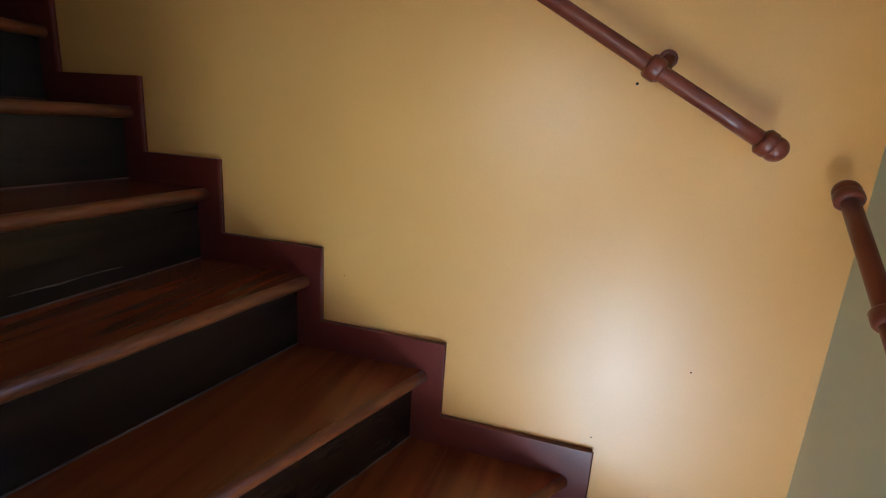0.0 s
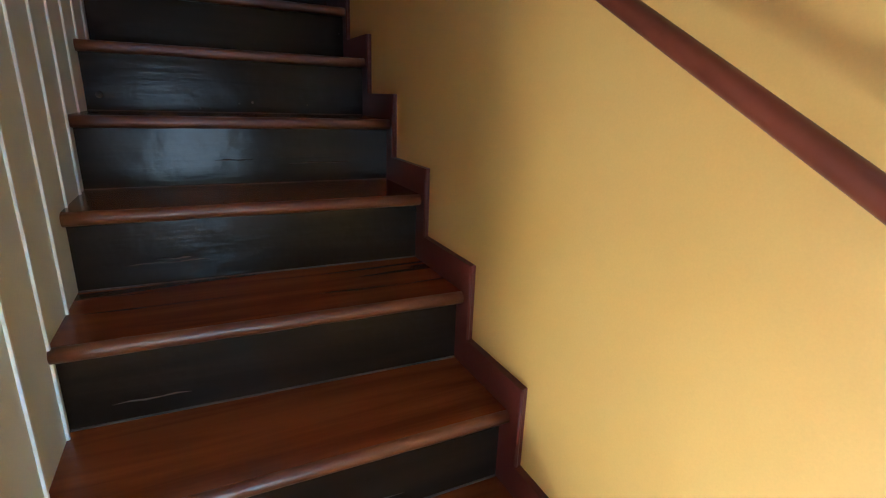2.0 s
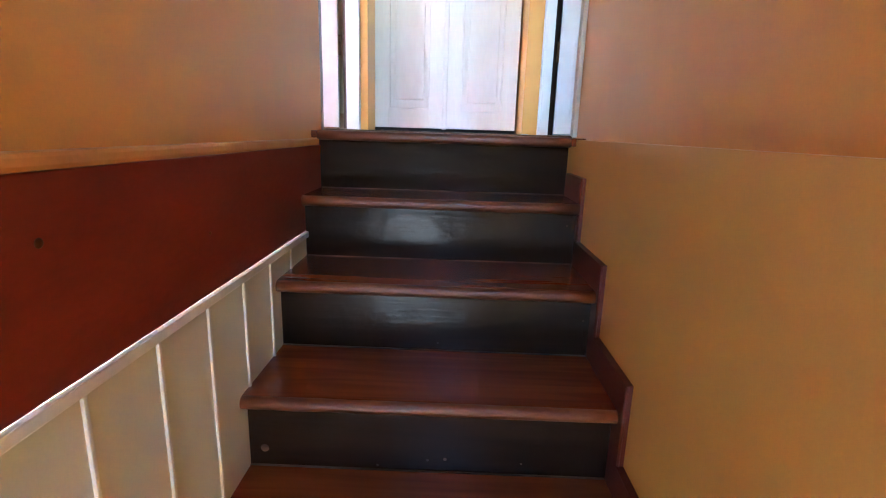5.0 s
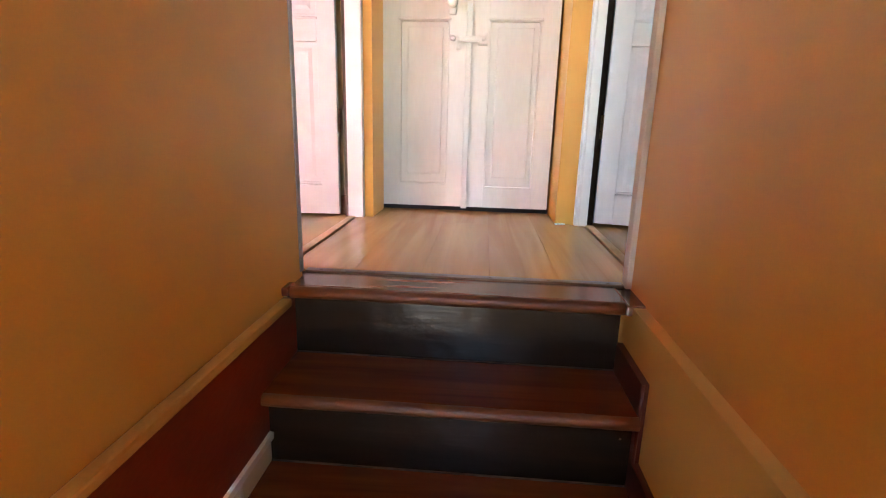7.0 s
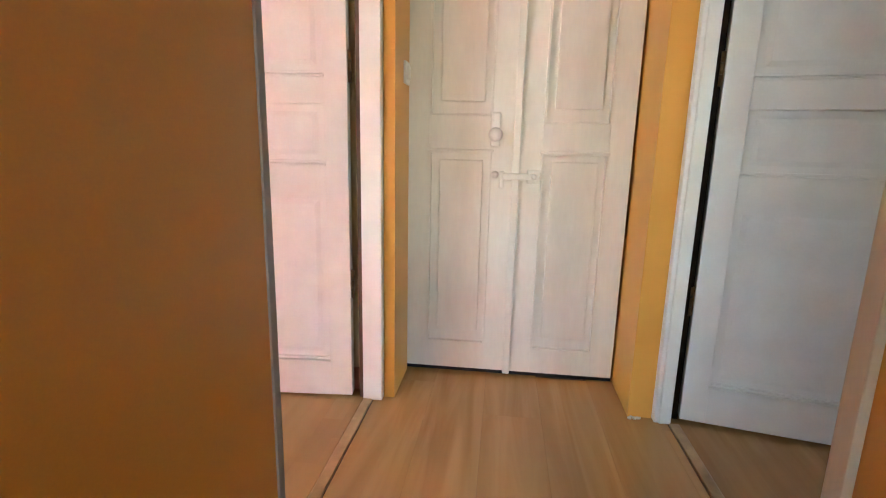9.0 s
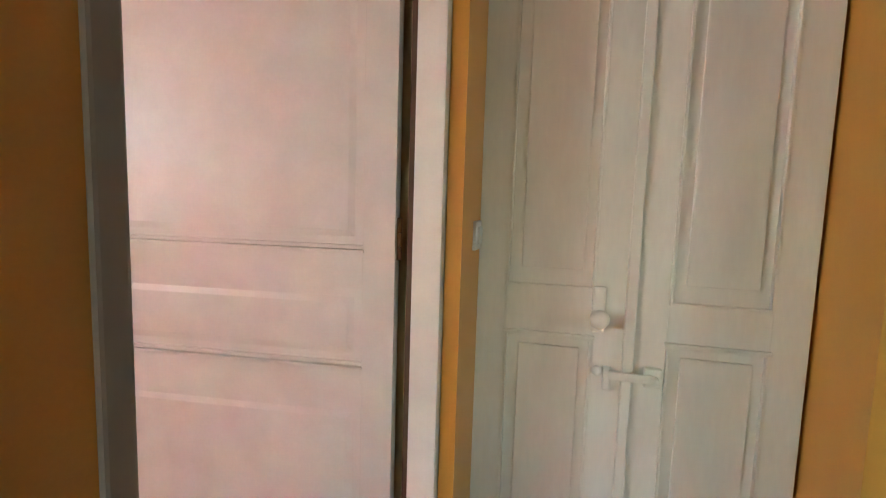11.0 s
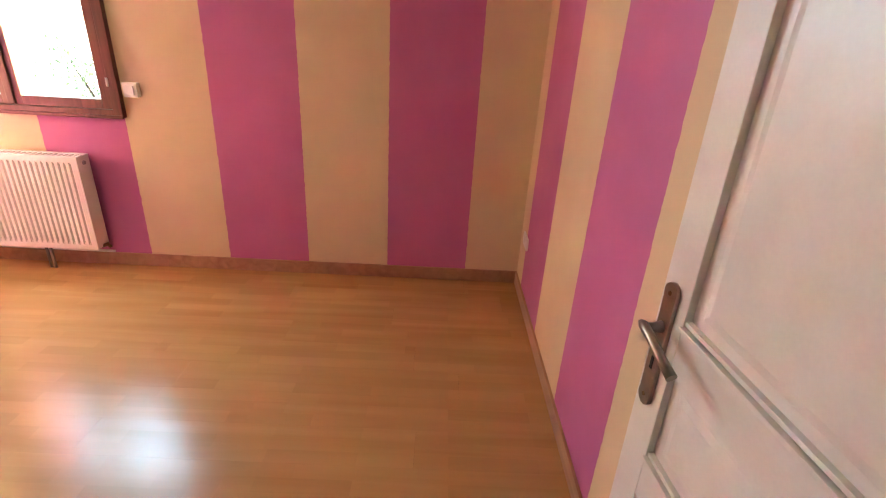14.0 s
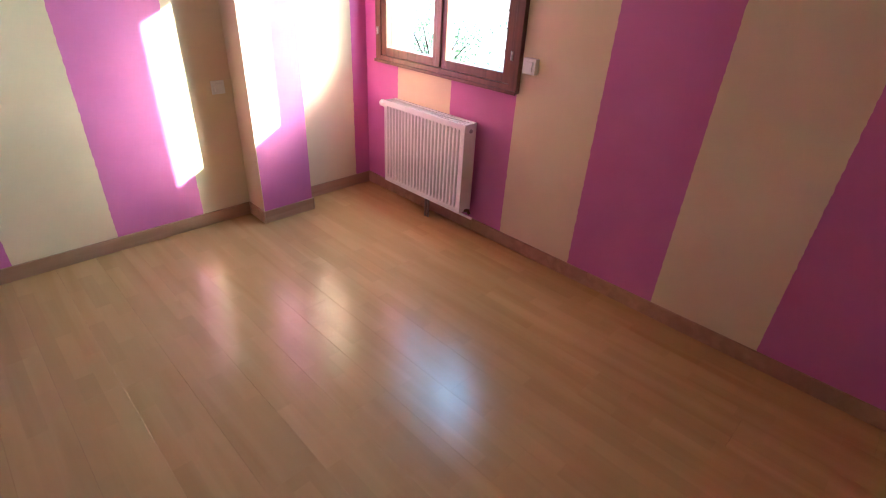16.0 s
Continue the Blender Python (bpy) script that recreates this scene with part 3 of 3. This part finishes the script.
lf = door_frame("door_frame_1", -0.922, -0.856, "white painted frame of the bedroom doorway, one jamb pale green", M_GREEN)
part("corner_strip", boxes((-0.848, 0.094, 0, -0.829, 0.116, DOOR_H + 0.05), bevel=0.003), M_GREY, lf, "corner strip of the white frame, greyed for shade")
rf = door_frame("door_frame_2", 0.060, 0.098, "white painted frame of the second bedroom's doorway")
part("casing", boxes((0.046, 0.922, 0, 0.064, 0.960, DOOR_H + 0.06), bevel=0.006), M_WHITE, rf)
part("corner_strip", boxes((0.034, 0.088, 0, 0.052, 0.128, DOOR_H + 0.05), bevel=0.003), M_OLDWHITE, rf, "pale corner strip")
part("hinge_rebate", boxes((-0.938, 0.934, 0, -0.924, 0.992, DOOR_H)), M_JOINT, lf, "dark strip standing in for shade behind the hinges")
part("hinge_rebate", boxes((0.100, 0.958, 0, 0.130, 0.966, DOOR_H)), M_RISER, rf, "dark strip standing in for shade behind the hinges")
for x, nm in ((-0.905, "bedroom"), (0.108, "second bedroom")):
    solid("threshold_strip", boxes((x - 0.016, DOOR_S, -0.004, x + 0.016, DOOR_N, 0.006), bevel=0.004), M_THRESH, f"brown threshold strip in the {nm} doorway", "threshold", "structure")


# ---- doors ----
def door_leaf(name, label, sx, w, handle=True, rails=((0.012, 0.135), (0.711, 0.799), (0.984, 1.068), (1.93, 2.035))):
    """A leaf of three sunk panels; hinge at x = 0, reaching to sx * w, its face at y = 0 looking along -y."""
    d = thing(name, label, "door", "bedroom doors", "structure")
    t, h, lo = 0.040, 2.035, 0.012
    st_h, st_l = 0.078, 0.075
    X = lambda a: sx * a
    part("stile", boxes((X(0.004), 0, lo, X(st_h), t, h), bevel=0.002), M_WHITE, d)
    part("stile", boxes((X(w - st_l), 0, lo, X(w), t, h), bevel=0.002), M_WHITE, d)
    for z0, z1 in rails:
        part("rail", boxes((X(st_h), 0.0005, z0, X(w - st_l), t - 0.0005, z1)), M_WHITE, d)
    for (_, z0), (z1, _) in zip(rails, rails[1:]):
        bm = bmesh.new()
        box(bm, X(st_h - 0.004), 0.013, z0 - 0.004, X(w - st_l + 0.004), t - 0.013, z1 + 0.004)
        # slightly raised field
        m = 0.022
        field(bm, X(st_h + m), X(w - st_l - m), z0 + m + 0.008, z1 - m, 0.0132, 0.0098, 0.016)
        pn = part("panel", bm, M_WHITE, d)
        bm = bmesh.new()
        for dz, dy in ((0.0, -0.004), (0.010, 0.003)):
            box(bm, X(st_h - 0.003), dy, z0 + dz - 0.005, X(w - st_l + 0.003), 0.016, z0 + dz + 0.003, bevel=0.0015)
        part("moulding", bm, M_WHITE, pn, "reeded moulding under the panel")
    for z in (0.36, 1.05, 1.78):
        bm = bmesh.new()
        for k in range(3):
            tube(bm, [(X(-0.004), 0.012, z + 0.032 * k), (X(-0.004), 0.012, z + 0.032 * k + 0.029)], 0.0046, 10)
        box(bm, X(-0.003), 0.014, z, X(0.006), 0.036, z + 0.095)
        part("hinge", bm, M_BRASS, d, "worn brass hinge")
    if handle:
        x = w - 0.034
        hd = part("handle_plate", boxes((X(x - 0.018), -0.008, 0.906, X(x + 0.018), 0.001, 1.108), bevel=0.003), M_STEEL, d, "brushed nickel long plate")
        bm = bmesh.new()
        for z in (0.906, 1.108):
            tube(bm, [(X(x), 0.001, z), (X(x), -0.008, z)], 0.0178, 20)
        part("plate_end", bm, M_STEEL, hd)
        bm = bmesh.new()
        tube(bm, [(X(x), -0.008, 1.045), (X(x), -0.022, 1.045), (X(x), -0.034, 1.045)], [0.011, 0.0075, 0.0075], 14)
        pts = [(X(x + 0.012), -0.037, 1.046), (X(x), -0.038, 1.048), (X(x - 0.030), -0.040, 1.045), (X(x - 0.065), -0.040, 1.034), (X(x - 0.100), -0.036, 1.020)]
        tube(bm, pts, [0.006, 0.0088, 0.008, 0.008, 0.009], 14)
        part("lever", bm, M_STEEL, hd, "curved nickel lever")
        bm = bmesh.new()
        box(bm, X(x - 0.004), -0.0092, 0.962, X(x + 0.004), -0.007, 0.986, bevel=0.001)
        part("keyhole", bm, M_DARK, hd)
        for z in (0.908, 1.108):
            part("screw", tube(bmesh.new(), [(X(x), -0.007, z), (X(x), -0.0095, z)], [0.0045, 0.0035], 10), M_BRASS, hd)
    return d


left_door = door_leaf("door_1", "white panelled bedroom door standing wide open, nickel lever handle", -1, 0.789)
left_door.matrix_world = pose(-0.957, 0.919, 0, 0, 0, 4.8)
right_door = door_leaf("door_2", "white panelled door of the second bedroom standing open", 1, 0.752)
right_door.matrix_world = pose(0.126, 0.940, 0, 0, 0, -11.5)


def cupboard():
    """The old double-doored wall cupboard at the end of the landing."""
    c = thing("wall_cupboard", "old white painted two-door wall cupboard, closed with a latch", "cupboard")
    y, t, lo, hi = 1.180, 0.030, 0.022, 2.09
    for x0, x1, p0, p1, low, up in ((-0.828, -0.432, -0.742, -0.520, 0.125, 0.972), (-0.428, -0.040, -0.345, -0.120, 0.115, 0.948)):
        d = part("door", boxes((x0 + 0.002, y + 0.012, lo, x1 - 0.002, y + t, hi)), M_OLDWHITE, c)
        for r in ((x0, y, lo, p0, y + t, hi), (p1, y, lo, x1, y + t, hi)):
            part("stile", boxes(r, bevel=0.0015), M_OLDWHITE, d)
        for z0, z1 in ((lo, low), (0.848, up), (1.95, hi)):
            part("rail", boxes((p0, y + 0.0008, z0, p1, y + t - 0.001, z1)), M_OLDWHITE, d)
        for z0, z1 in ((low, 0.848), (up, 1.95)):
            bm = bmesh.new()
            box(bm, p0 + 0.036, y + 0.004, z0 + 0.048, p1 - 0.030, y + 0.015, z1 - 0.030, bevel=0.003)
            pn = part("panel", bm, M_OLDWHITE, d)
            bm = bmesh.new()
            e = 0.007
            box(bm, p0, y - 0.005, z0, p0 + e, y + 0.012, z1, bevel=0.002)
            box(bm, p1 - e, y - 0.005, z0, p1, y + 0.012, z1, bevel=0.002)
            box(bm, p0, y - 0.004, z0, p1, y + 0.012, z0 + e, bevel=0.002)
            box(bm, p0, y - 0.005, z1 - e, p1, y + 0.012, z1, bevel=0.002)
            box(bm, p0 - 0.006, y - 0.009, z1 - 0.002, p1 + 0.006, y + 0.002, z1 + 0.008, bevel=0.003)
            part("moulding", bm, M_OLDWHITE, pn)
    part("astragal", boxes((-0.446, y - 0.016, 0.016, -0.420, y + 0.002, 2.08), bevel=0.004), M_OLDWHITE, c, "narrow cover strip between the doors")
    lock = part("lock_plate", boxes((-0.526, y - 0.012, 0.865, -0.492, y + 0.002, 0.985), bevel=0.008), M_OLDWHITE, c, "white painted rim lock")
    bm = bmesh.new()
    tube(bm, [(-0.508, y - 0.010, 0.908), (-0.508, y - 0.030, 0.908)], [0.012, 0.009], 16)
    ball(bm, (-0.508, y - 0.045, 0.908), 0.024, (0, 1, 0), 0.8)
    part("knob", bm, M_OLDWHITE, lock, "round white painted knob")
    latch = part("latch", boxes((-0.480, y - 0.030, 0.754, -0.372, y - 0.020, 0.776), bevel=0.003), M_OLDWHITE, c, "white painted swing latch")
    part("latch_plate", boxes((-0.393, y - 0.022, 0.742, -0.352, y + 0.002, 0.790), bevel=0.004), M_OLDWHITE, latch)
    part("latch_plate", boxes((-0.490, y - 0.020, 0.722, -0.472, y + 0.002, 0.782), bevel=0.004), M_OLDWHITE, latch)
    part("stud", ball(bmesh.new(), (-0.505, y - 0.012, 0.770), 0.013, (0, 1, 0), 0.9), M_OLDWHITE, latch)
    part("stud", ball(bmesh.new(), (-0.370, y - 0.030, 0.766), 0.010, (0, 1, 0), 0.7), M_OLDWHITE, latch)
    part("back", boxes((-0.838, 1.33, 0.0, -0.034, 1.35, 2.09)), M_DARK, c, "cupboard back blackened in place of shade")
    part("plinth", boxes((-0.838, 1.200, 0.0, -0.034, 1.22, 0.022)), M_DARK, c)
    part("side_post", boxes((-0.841, 1.180, 0.0, -0.830, 1.21, 2.10)), M_OLDWHITE, c)
    return c


cupboard()


def rocker_switch(label, centre, facing, size=0.08, proud=0.012):
    """A square wall switch: plate and rocker; facing is the way it looks."""
    s = thing("light_switch", label, "light switch", at=centre)
    p = part("plate", boxes((-size / 2, -proud, -size / 2, size / 2, 0, size / 2), bevel=0.003), M_PLASTIC, s)
    part("rocker", boxes((-size * 0.28, -proud - 0.006, -size * 0.30, size * 0.28, -proud + 0.002, size * 0.30), bevel=0.002), M_PLASTIC, p)
    s.rotation_euler = (0, 0, facing)
    return s


rocker_switch("white rocker switch on the orange return wall", (-0.818, 1.110, 1.102), radians(90), 0.072, 0.009)

# ---- pink striped bedroom ----
bm = boxes((ROOM_W, ROOM_N, -0.25, ROOM_E + 0.035, 1.40, TOP))
for v in bm.verts:
    if v.co.y < 1.2:
        v.co.y += 0.008 * v.co.z
solid("wall_13", bm, M_STRIPES_X, "cream wall with wide pink vertical stripes", "wall", "structure")
W0, W1, WZ0, WZ1 = -2.512, -1.322, 0.942, 2.10
wall("wall_14", M_STRIPES_Y, "cream and pink striped window wall", (-4.166, ROOM_S - 0.3, -0.25, ROOM_W, W0, TOP), (-4.166, W1, -0.25, ROOM_W, 1.40, TOP),
     (-4.166, W0, -0.25, ROOM_W, W1, WZ0), (-4.166, W0, WZ1, ROOM_W, W1, TOP))
wall("wall_15", M_STRIPES_S, "cream wall with pink stripes, sunlit", (CHIM_E, ROOM_S - 0.3, -0.25, ROOM_E, ROOM_S, TOP))
wall("wall_16", M_STRIPES_C, "cream and pink alcove wall beside the window", (ROOM_W, ROOM_S - 0.3, -0.25, CHIM_W, ALCOVE, TOP))
wall("chimney_breast", M_PINK, "narrow pink painted chimney breast", (CHIM_W, ROOM_S - 0.3, -0.25, CHIM_E - 0.003, CHIM_F, TOP))
wall("chimney_side", M_CREAM, "cream painted side of the chimney breast", (CHIM_E - 0.003, ROOM_S - 0.29, -0.25, CHIM_E, CHIM_F - 0.0002, TOP))
wall("wall_17", M_STRIPES_Y, "striped wall towards the stair", (ROOM_E, ROOM_S, -0.25, ROOM_E + 0.02, 0.112, TOP))
solid("ceiling_3", boxes((-4.166, -3.10, TOP, ROOM_E - 0.01, 1.40, TOP + 0.1)), M_CREAM, "unseen bedroom ceiling, cream to warm the bounced light", "ceiling", "structure")
solid("floor_2", boxes((ROOM_W, ROOM_S, -0.26, ROOM_E, ROOM_N, -0.010)), M_JOINT, "screed under the bedroom laminate", "floor", "structure")

# baseboards
BB, BT = 0.082, 0.012
for k, r in enumerate(((ROOM_W, W0 - 0.3, ROOM_W + BT, ROOM_N), (ROOM_W + BT, ROOM_N - BT, ROOM_E, ROOM_N), (CHIM_E, ROOM_S, ROOM_E, ROOM_S + BT),
                       (ROOM_W + BT, ALCOVE, CHIM_W, ALCOVE + BT), (CHIM_W - BT, ALCOVE + BT, CHIM_W, CHIM_F + BT), (CHIM_W, CHIM_F, CHIM_E, CHIM_F + BT),
                       (CHIM_E, ROOM_S + BT, CHIM_E + BT, CHIM_F + BT), (ROOM_E - BT, ROOM_S + BT, ROOM_E, 0.10))):
    y0 = max(r[1], ROOM_S)
    solid("baseboard", boxes((r[0], y0, 0, r[2], r[3], BB), bevel=0.003), M_BASE, "brown wood-effect baseboard", "baseboard", "structure")


def window_unit():
    """Brown two-leaf casement window with glass."""
    w = thing("window_1", "brown wooden two-leaf casement window, closed", "window", kind="structure")
    xi, xo = -3.834, -3.906
    f = 0.045
    fr = part("window_frame", boxes((xo, W0 - 0.008, WZ0 - 0.012, xi, W0 + f, WZ1), (xo, W1 - f, WZ0 - 0.012, xi, W1 + 0.008, WZ1),
                                    (xo, W0 + f, WZ0 - 0.012, xi, W1 - f, WZ0 + 0.032), (xo, W0 + f, WZ1 - f, xi, W1 - f, WZ1), bevel=0.004), M_WINDOW, w)
    part("window_sill", boxes((xi, W0 - 0.012, WZ0 - 0.016, xi + 0.012, W1 + 0.012, WZ0 + 0.004), bevel=0.004), M_WINDOW, w)
    mid = (W0 + W1) / 2
    for a, b in ((W0 + f + 0.002, mid - 0.003), (mid + 0.003, W1 - f - 0.002)):
        s0, z0, z1 = 0.052, WZ0 + 0.034, WZ1 - f - 0.002
        sash = part("sash", boxes((xo + 0.008, a, z0, xi - 0.006, a + s0, z1), (xo + 0.008, b - s0, z0, xi - 0.006, b, z1),
                                  (xo + 0.008, a + s0, z0, xi - 0.006, b - s0, z0 + s0), (xo + 0.008, a + s0, z1 - s0, xi - 0.006, b - s0, z1), bevel=0.004), M_WINDOW, w)
        g = part("pane", boxes((-3.880, a + s0 - 0.004, z0 + s0 - 0.004, -3.876, b - s0 + 0.004, z1 - s0 + 0.004)), M_GLASS, sash, "clear window glass")
        g.visible_shadow = False
    part("meeting_strip", boxes((xi - 0.012, mid - 0.020, WZ0 + 0.04, xi + 0.006, mid + 0.020, WZ1 - 0.06), bevel=0.004), M_WINDOW, w)
    for y in (W0 + 0.020, W1 - f + 0.004):
        for z in (1.10, 1.95):
            part("hinge_pin", tube(bmesh.new(), [(xi + 0.004, y, z), (xi + 0.004, y, z + 0.045)], 0.006, 10), M_PLASTIC, w, "white hinge cap")
    part("handle", boxes((xi, mid - 0.012, 1.52, xi + 0.03, mid + 0.012, 1.64), bevel=0.005), M_STEEL, w)
    return w


window_unit()


def radiator():
    """Steel panel radiator with ribbed front, top grille, valve and pipes."""
    r = thing("radiator", "white ribbed steel panel radiator under the window", "radiator")
    y0, y1, z0, z1, xf, xb = -2.288, -1.560, 0.158, 0.722, -3.722, -3.822
    bm = bmesh.new()
    n = 22
    # wavy front sheet with real depth
    prof = []
    for k in range(n):
        a, p = y0 + 0.020 + (y1 - y0 - 0.040) * k / n, (y1 - y0 - 0.040) / n
        prof += [(a + p * 0.08, 0.0), (a + p * 0.22, -0.013), (a + p * 0.50, -0.013), (a + p * 0.64, 0.0)]
    prof = [(y0, 0.0)] + prof + [(y1, 0.0)]
    zs = (z0, z0 + 0.03, z0 + 0.045, z1 - 0.045, z1 - 0.03, z1)
    grid = [[bm.verts.new((xf + (dx if 1 < j < 4 else 0.0), y, z)) for y, dx in prof] for j, z in enumerate(zs)]
    for ra, rb in zip(grid, grid[1:]):
        for k in range(len(prof) - 1):
            bm.faces.new((ra[k], ra[k + 1], rb[k + 1], rb[k]))
    part("front_panel", bm, M_RADIATOR, r, "ribbed white front")
    part("back_panel", boxes((xb, y0, z0, xb + 0.015, y1, z1), bevel=0.004), M_RADIATOR, r)
    part("core", boxes((xb + 0.016, y0 + 0.02, z0 + 0.02, xf - 0.020, y1 - 0.02, z1 - 0.03)), M_GREY, r, "convector core, grey in place of shade")
    for a, b in ((y0 - 0.004, y0 + 0.004), (y1 - 0.004, y1 + 0.004)):
        part("side_panel", boxes((xb, a, z0 + 0.005, xf + 0.003, b, z1 + 0.003), bevel=0.003), M_RADIATOR, r)
    bm = bmesh.new()
    for k in range(24):
        y = y0 + 0.02 + 0.0300 * k
        box(bm, xb + 0.014, y, z1 - 0.008, xf - 0.012, y + 0.012, z1 - 0.002)
    box(bm, xb, y0, z1 - 0.012, xb + 0.014, y1, z1 + 0.002)
    box(bm, xf - 0.014, y0, z1 - 0.012, xf + 0.001, y1, z1 + 0.002)
    part("top_grille", bm, M_RADIATOR, r, "slotted top grille")
    part("plug", tube(bmesh.new(), [(xf - 0.05, y1 + 0.002, z1 - 0.04), (xf - 0.05, y1 + 0.012, z1 - 0.04)], [0.014, 0.010], 12), M_GREY, r, "dark vent plug")
    bm = tube(bmesh.new(), [(xf - 0.05, y0 - 0.012, z1 - 0.040), (xf - 0.05, y0 - 0.036, z1 - 0.04), (xf - 0.05, y0 - 0.040, z1 - 0.04), (xf - 0.05, y0 - 0.095, z1 - 0.04), (xf - 0.05, y0 - 0.102, z1 - 0.04)], [0.010, 0.011, 0.024, 0.022, 0.013], 16)
    part("valve_nut", tube(bmesh.new(), [(xf - 0.05, y0 - 0.002, z1 - 0.04), (xf - 0.05, y0 - 0.034, z1 - 0.04)], 0.0135, 6), M_STEEL, r)
    part("thermostat_head", bm, M_PLASTIC, r, "white thermostatic valve head")
    for y in (-1.915, -1.890):
        part("pipe", tube(bmesh.new(), [(xf - 0.05, y, 0.001), (xf - 0.05, y, z0 + 0.01)], 0.0085, 10), M_STEEL, r)
    part("valve", tube(bmesh.new(), [(xf - 0.05, y1 - 0.03, z0 - 0.005), (xf - 0.05, y1 + 0.03, z0 + 0.02), (xf - 0.05, y1 + 0.045, z0 + 0.0)], [0.010, 0.012, 0.010], 12), M_BRASS, r)
    part("pipe", tube(bmesh.new(), [(xf - 0.06, y0 + 0.1, z0 - 0.03), (xf - 0.06, y1 + 0.055, z0 - 0.03)], 0.008, 10), M_RADIATOR, r)
    for y in (y0 + 0.15, y1 - 0.15):
        part("wall_bracket", boxes((ROOM_W, y - 0.012, z0 + 0.05, xb + 0.001, y + 0.012, z1 - 0.05)), M_RADIATOR, r)
    return r


radiator()
rocker_switch("white rocker switch on the sunlit striped wall", (-2.800, ROOM_S, 0.835), radians(180), 0.076)
tb = rocker_switch("small white box switch beside the window", (ROOM_W, -1.248, 1.086), radians(90), 0.078, 0.034)
sk = thing("wall_socket", "white double wall socket low in the corner", "socket", at=(-3.690, ROOM_N + 0.003, 0.365))
part("plate", boxes((-0.070, -0.010, -0.036, 0.070, 0, 0.036), bevel=0.003), M_PLASTIC, sk)
for x in (-0.033, 0.033):
    part("outlet", tube(bmesh.new(), [(x, -0.009, 0), (x, -0.013, 0)], [0.024, 0.022], 18), M_PLASTIC, sk)

# ---- second bedroom, seen through its door only ----
wall("wall_18", M_PALEBLUE, "unseen walls of the second bedroom, pale blue to dim its light", (0.115, -2.30, 0, 3.10, -2.20, TOP), (0.0975, 1.03, -0.02, 3.10, 1.50, TOP), (3.10, -2.30, 0, 3.20, 1.50, 0.85),
     (3.10, -2.30, 2.10, 3.20, 1.50, TOP), (3.10, -2.30, 0.85, 3.20, -1.90, 2.10), (3.10, -1.50, 0.85, 3.20, 1.50, 2.10))
solid("ceiling_4", boxes((0.12, -2.30, TOP, 3.20, 1.50, TOP + 0.1)), M_WHITE_PLASTER, "white ceiling of the second bedroom", "ceiling", "structure")
solid("floor_3", boxes((0.0975, -2.20, -0.012, 3.10, 1.40, -0.004)), M_LAM_HALL, "oak laminate of the second bedroom", "floor", "structure")

# ---- outdoors ----
solid("ground", boxes((-400, -400, -3.6, 400, 400, -3.4)), M_GRASS, "pale gravel yard outside the window", "ground", "structure")

def tree(x, y, z0, height, spread, seed):
    """A small garden tree: tapered trunk, limbs, and a crown of loose leaves."""
    rng = random.Random(seed)
    tr = thing("garden_tree", "leafy garden tree outside the bedroom window", "tree", at=(x, y, z0))
    top = Vector((0.1, 0.0, height * 0.6))
    part("trunk", tube(bmesh.new(), [(0, 0, 0), (0.04, 0.02, height * 0.3), top], [0.11, 0.085, 0.06], 10), M_RISER, tr, "dark bark")
    tips = []
    for k in range(9):
        a = k * 2.4
        tip = top + Vector((math.cos(a) * spread * rng.uniform(0.5, 1), math.sin(a) * spread * rng.uniform(0.5, 1), height * rng.uniform(0.05, 0.4)))
        part("limb", tube(bmesh.new(), [top - Vector((0, 0, 0.3)), top.lerp(tip, 0.5) + Vector((0, 0, 0.12)), tip], [0.04, 0.025, 0.01], 7), M_RISER, tr)
        tips.append(tip)
    bm = bmesh.new()
    for _ in range(1400):
        p = rng.choice(tips) + Vector((rng.gauss(0, 1), rng.gauss(0, 1), rng.gauss(0, 1))) * spread * 0.26
        m = Matrix.Translation(p) @ Euler((rng.uniform(0, 6), rng.uniform(0, 6), rng.uniform(0, 6))).to_matrix().to_4x4()
        w = rng.uniform(0.025, 0.05)
        bm.faces.new([bm.verts.new(m @ Vector(c)) for c in ((-w, 0, 0), (0, -w * 0.5, 0.01), (w, 0, 0), (0, w * 0.5, 0.01))])
    me = bpy.data.meshes.new("crown")
    bm.to_mesh(me)
    bm.free()
    me.materials.append(M_LEAF)
    cr = new("crown", me)
    cr.parent = tr
    cr["kind"] = "stuff"


tree(-9.8, -7.9, -3.4, 4.0, 0.9, 3)
tree(-10.5, -5.6, -3.4, 4.1, 0.8, 5)

# ---- laminate planks ----
def planks(prefix, floor_label, x0, x1, y0, y1, width, length, mat, seed):
    fl = thing(prefix, floor_label, "floor", kind="structure")
    rng = random.Random(seed)
    n = math.ceil((x1 - x0) / width)
    for i in range(n):
        a, b = x0 + i * width, min(x0 + (i + 1) * width, x1)
        y = y0 - rng.uniform(0, length)
        while y < y1:
            c, d = max(y, y0), min(y + length, y1)
            if d - c > 0.02:
                bm = boxes((a + 0.0002, c + 0.0002, -0.008, b - 0.0002, d - 0.0002, 0.0))
                part("plank", bm, mat, fl)
            y += length
    return fl


planks("landing_laminate", "honey oak laminate planks on the landing", -0.886, 0.089, 0.132, 1.20, 0.19, 1.25, M_LAM_HALL, 4)
planks("bedroom_laminate", "glossy warm beech laminate planks in the bedroom", ROOM_W + 0.002, -0.924, ROOM_S + 0.002, ROOM_N - 0.002, 0.19, 1.25, M_LAM_ROOM, 7)
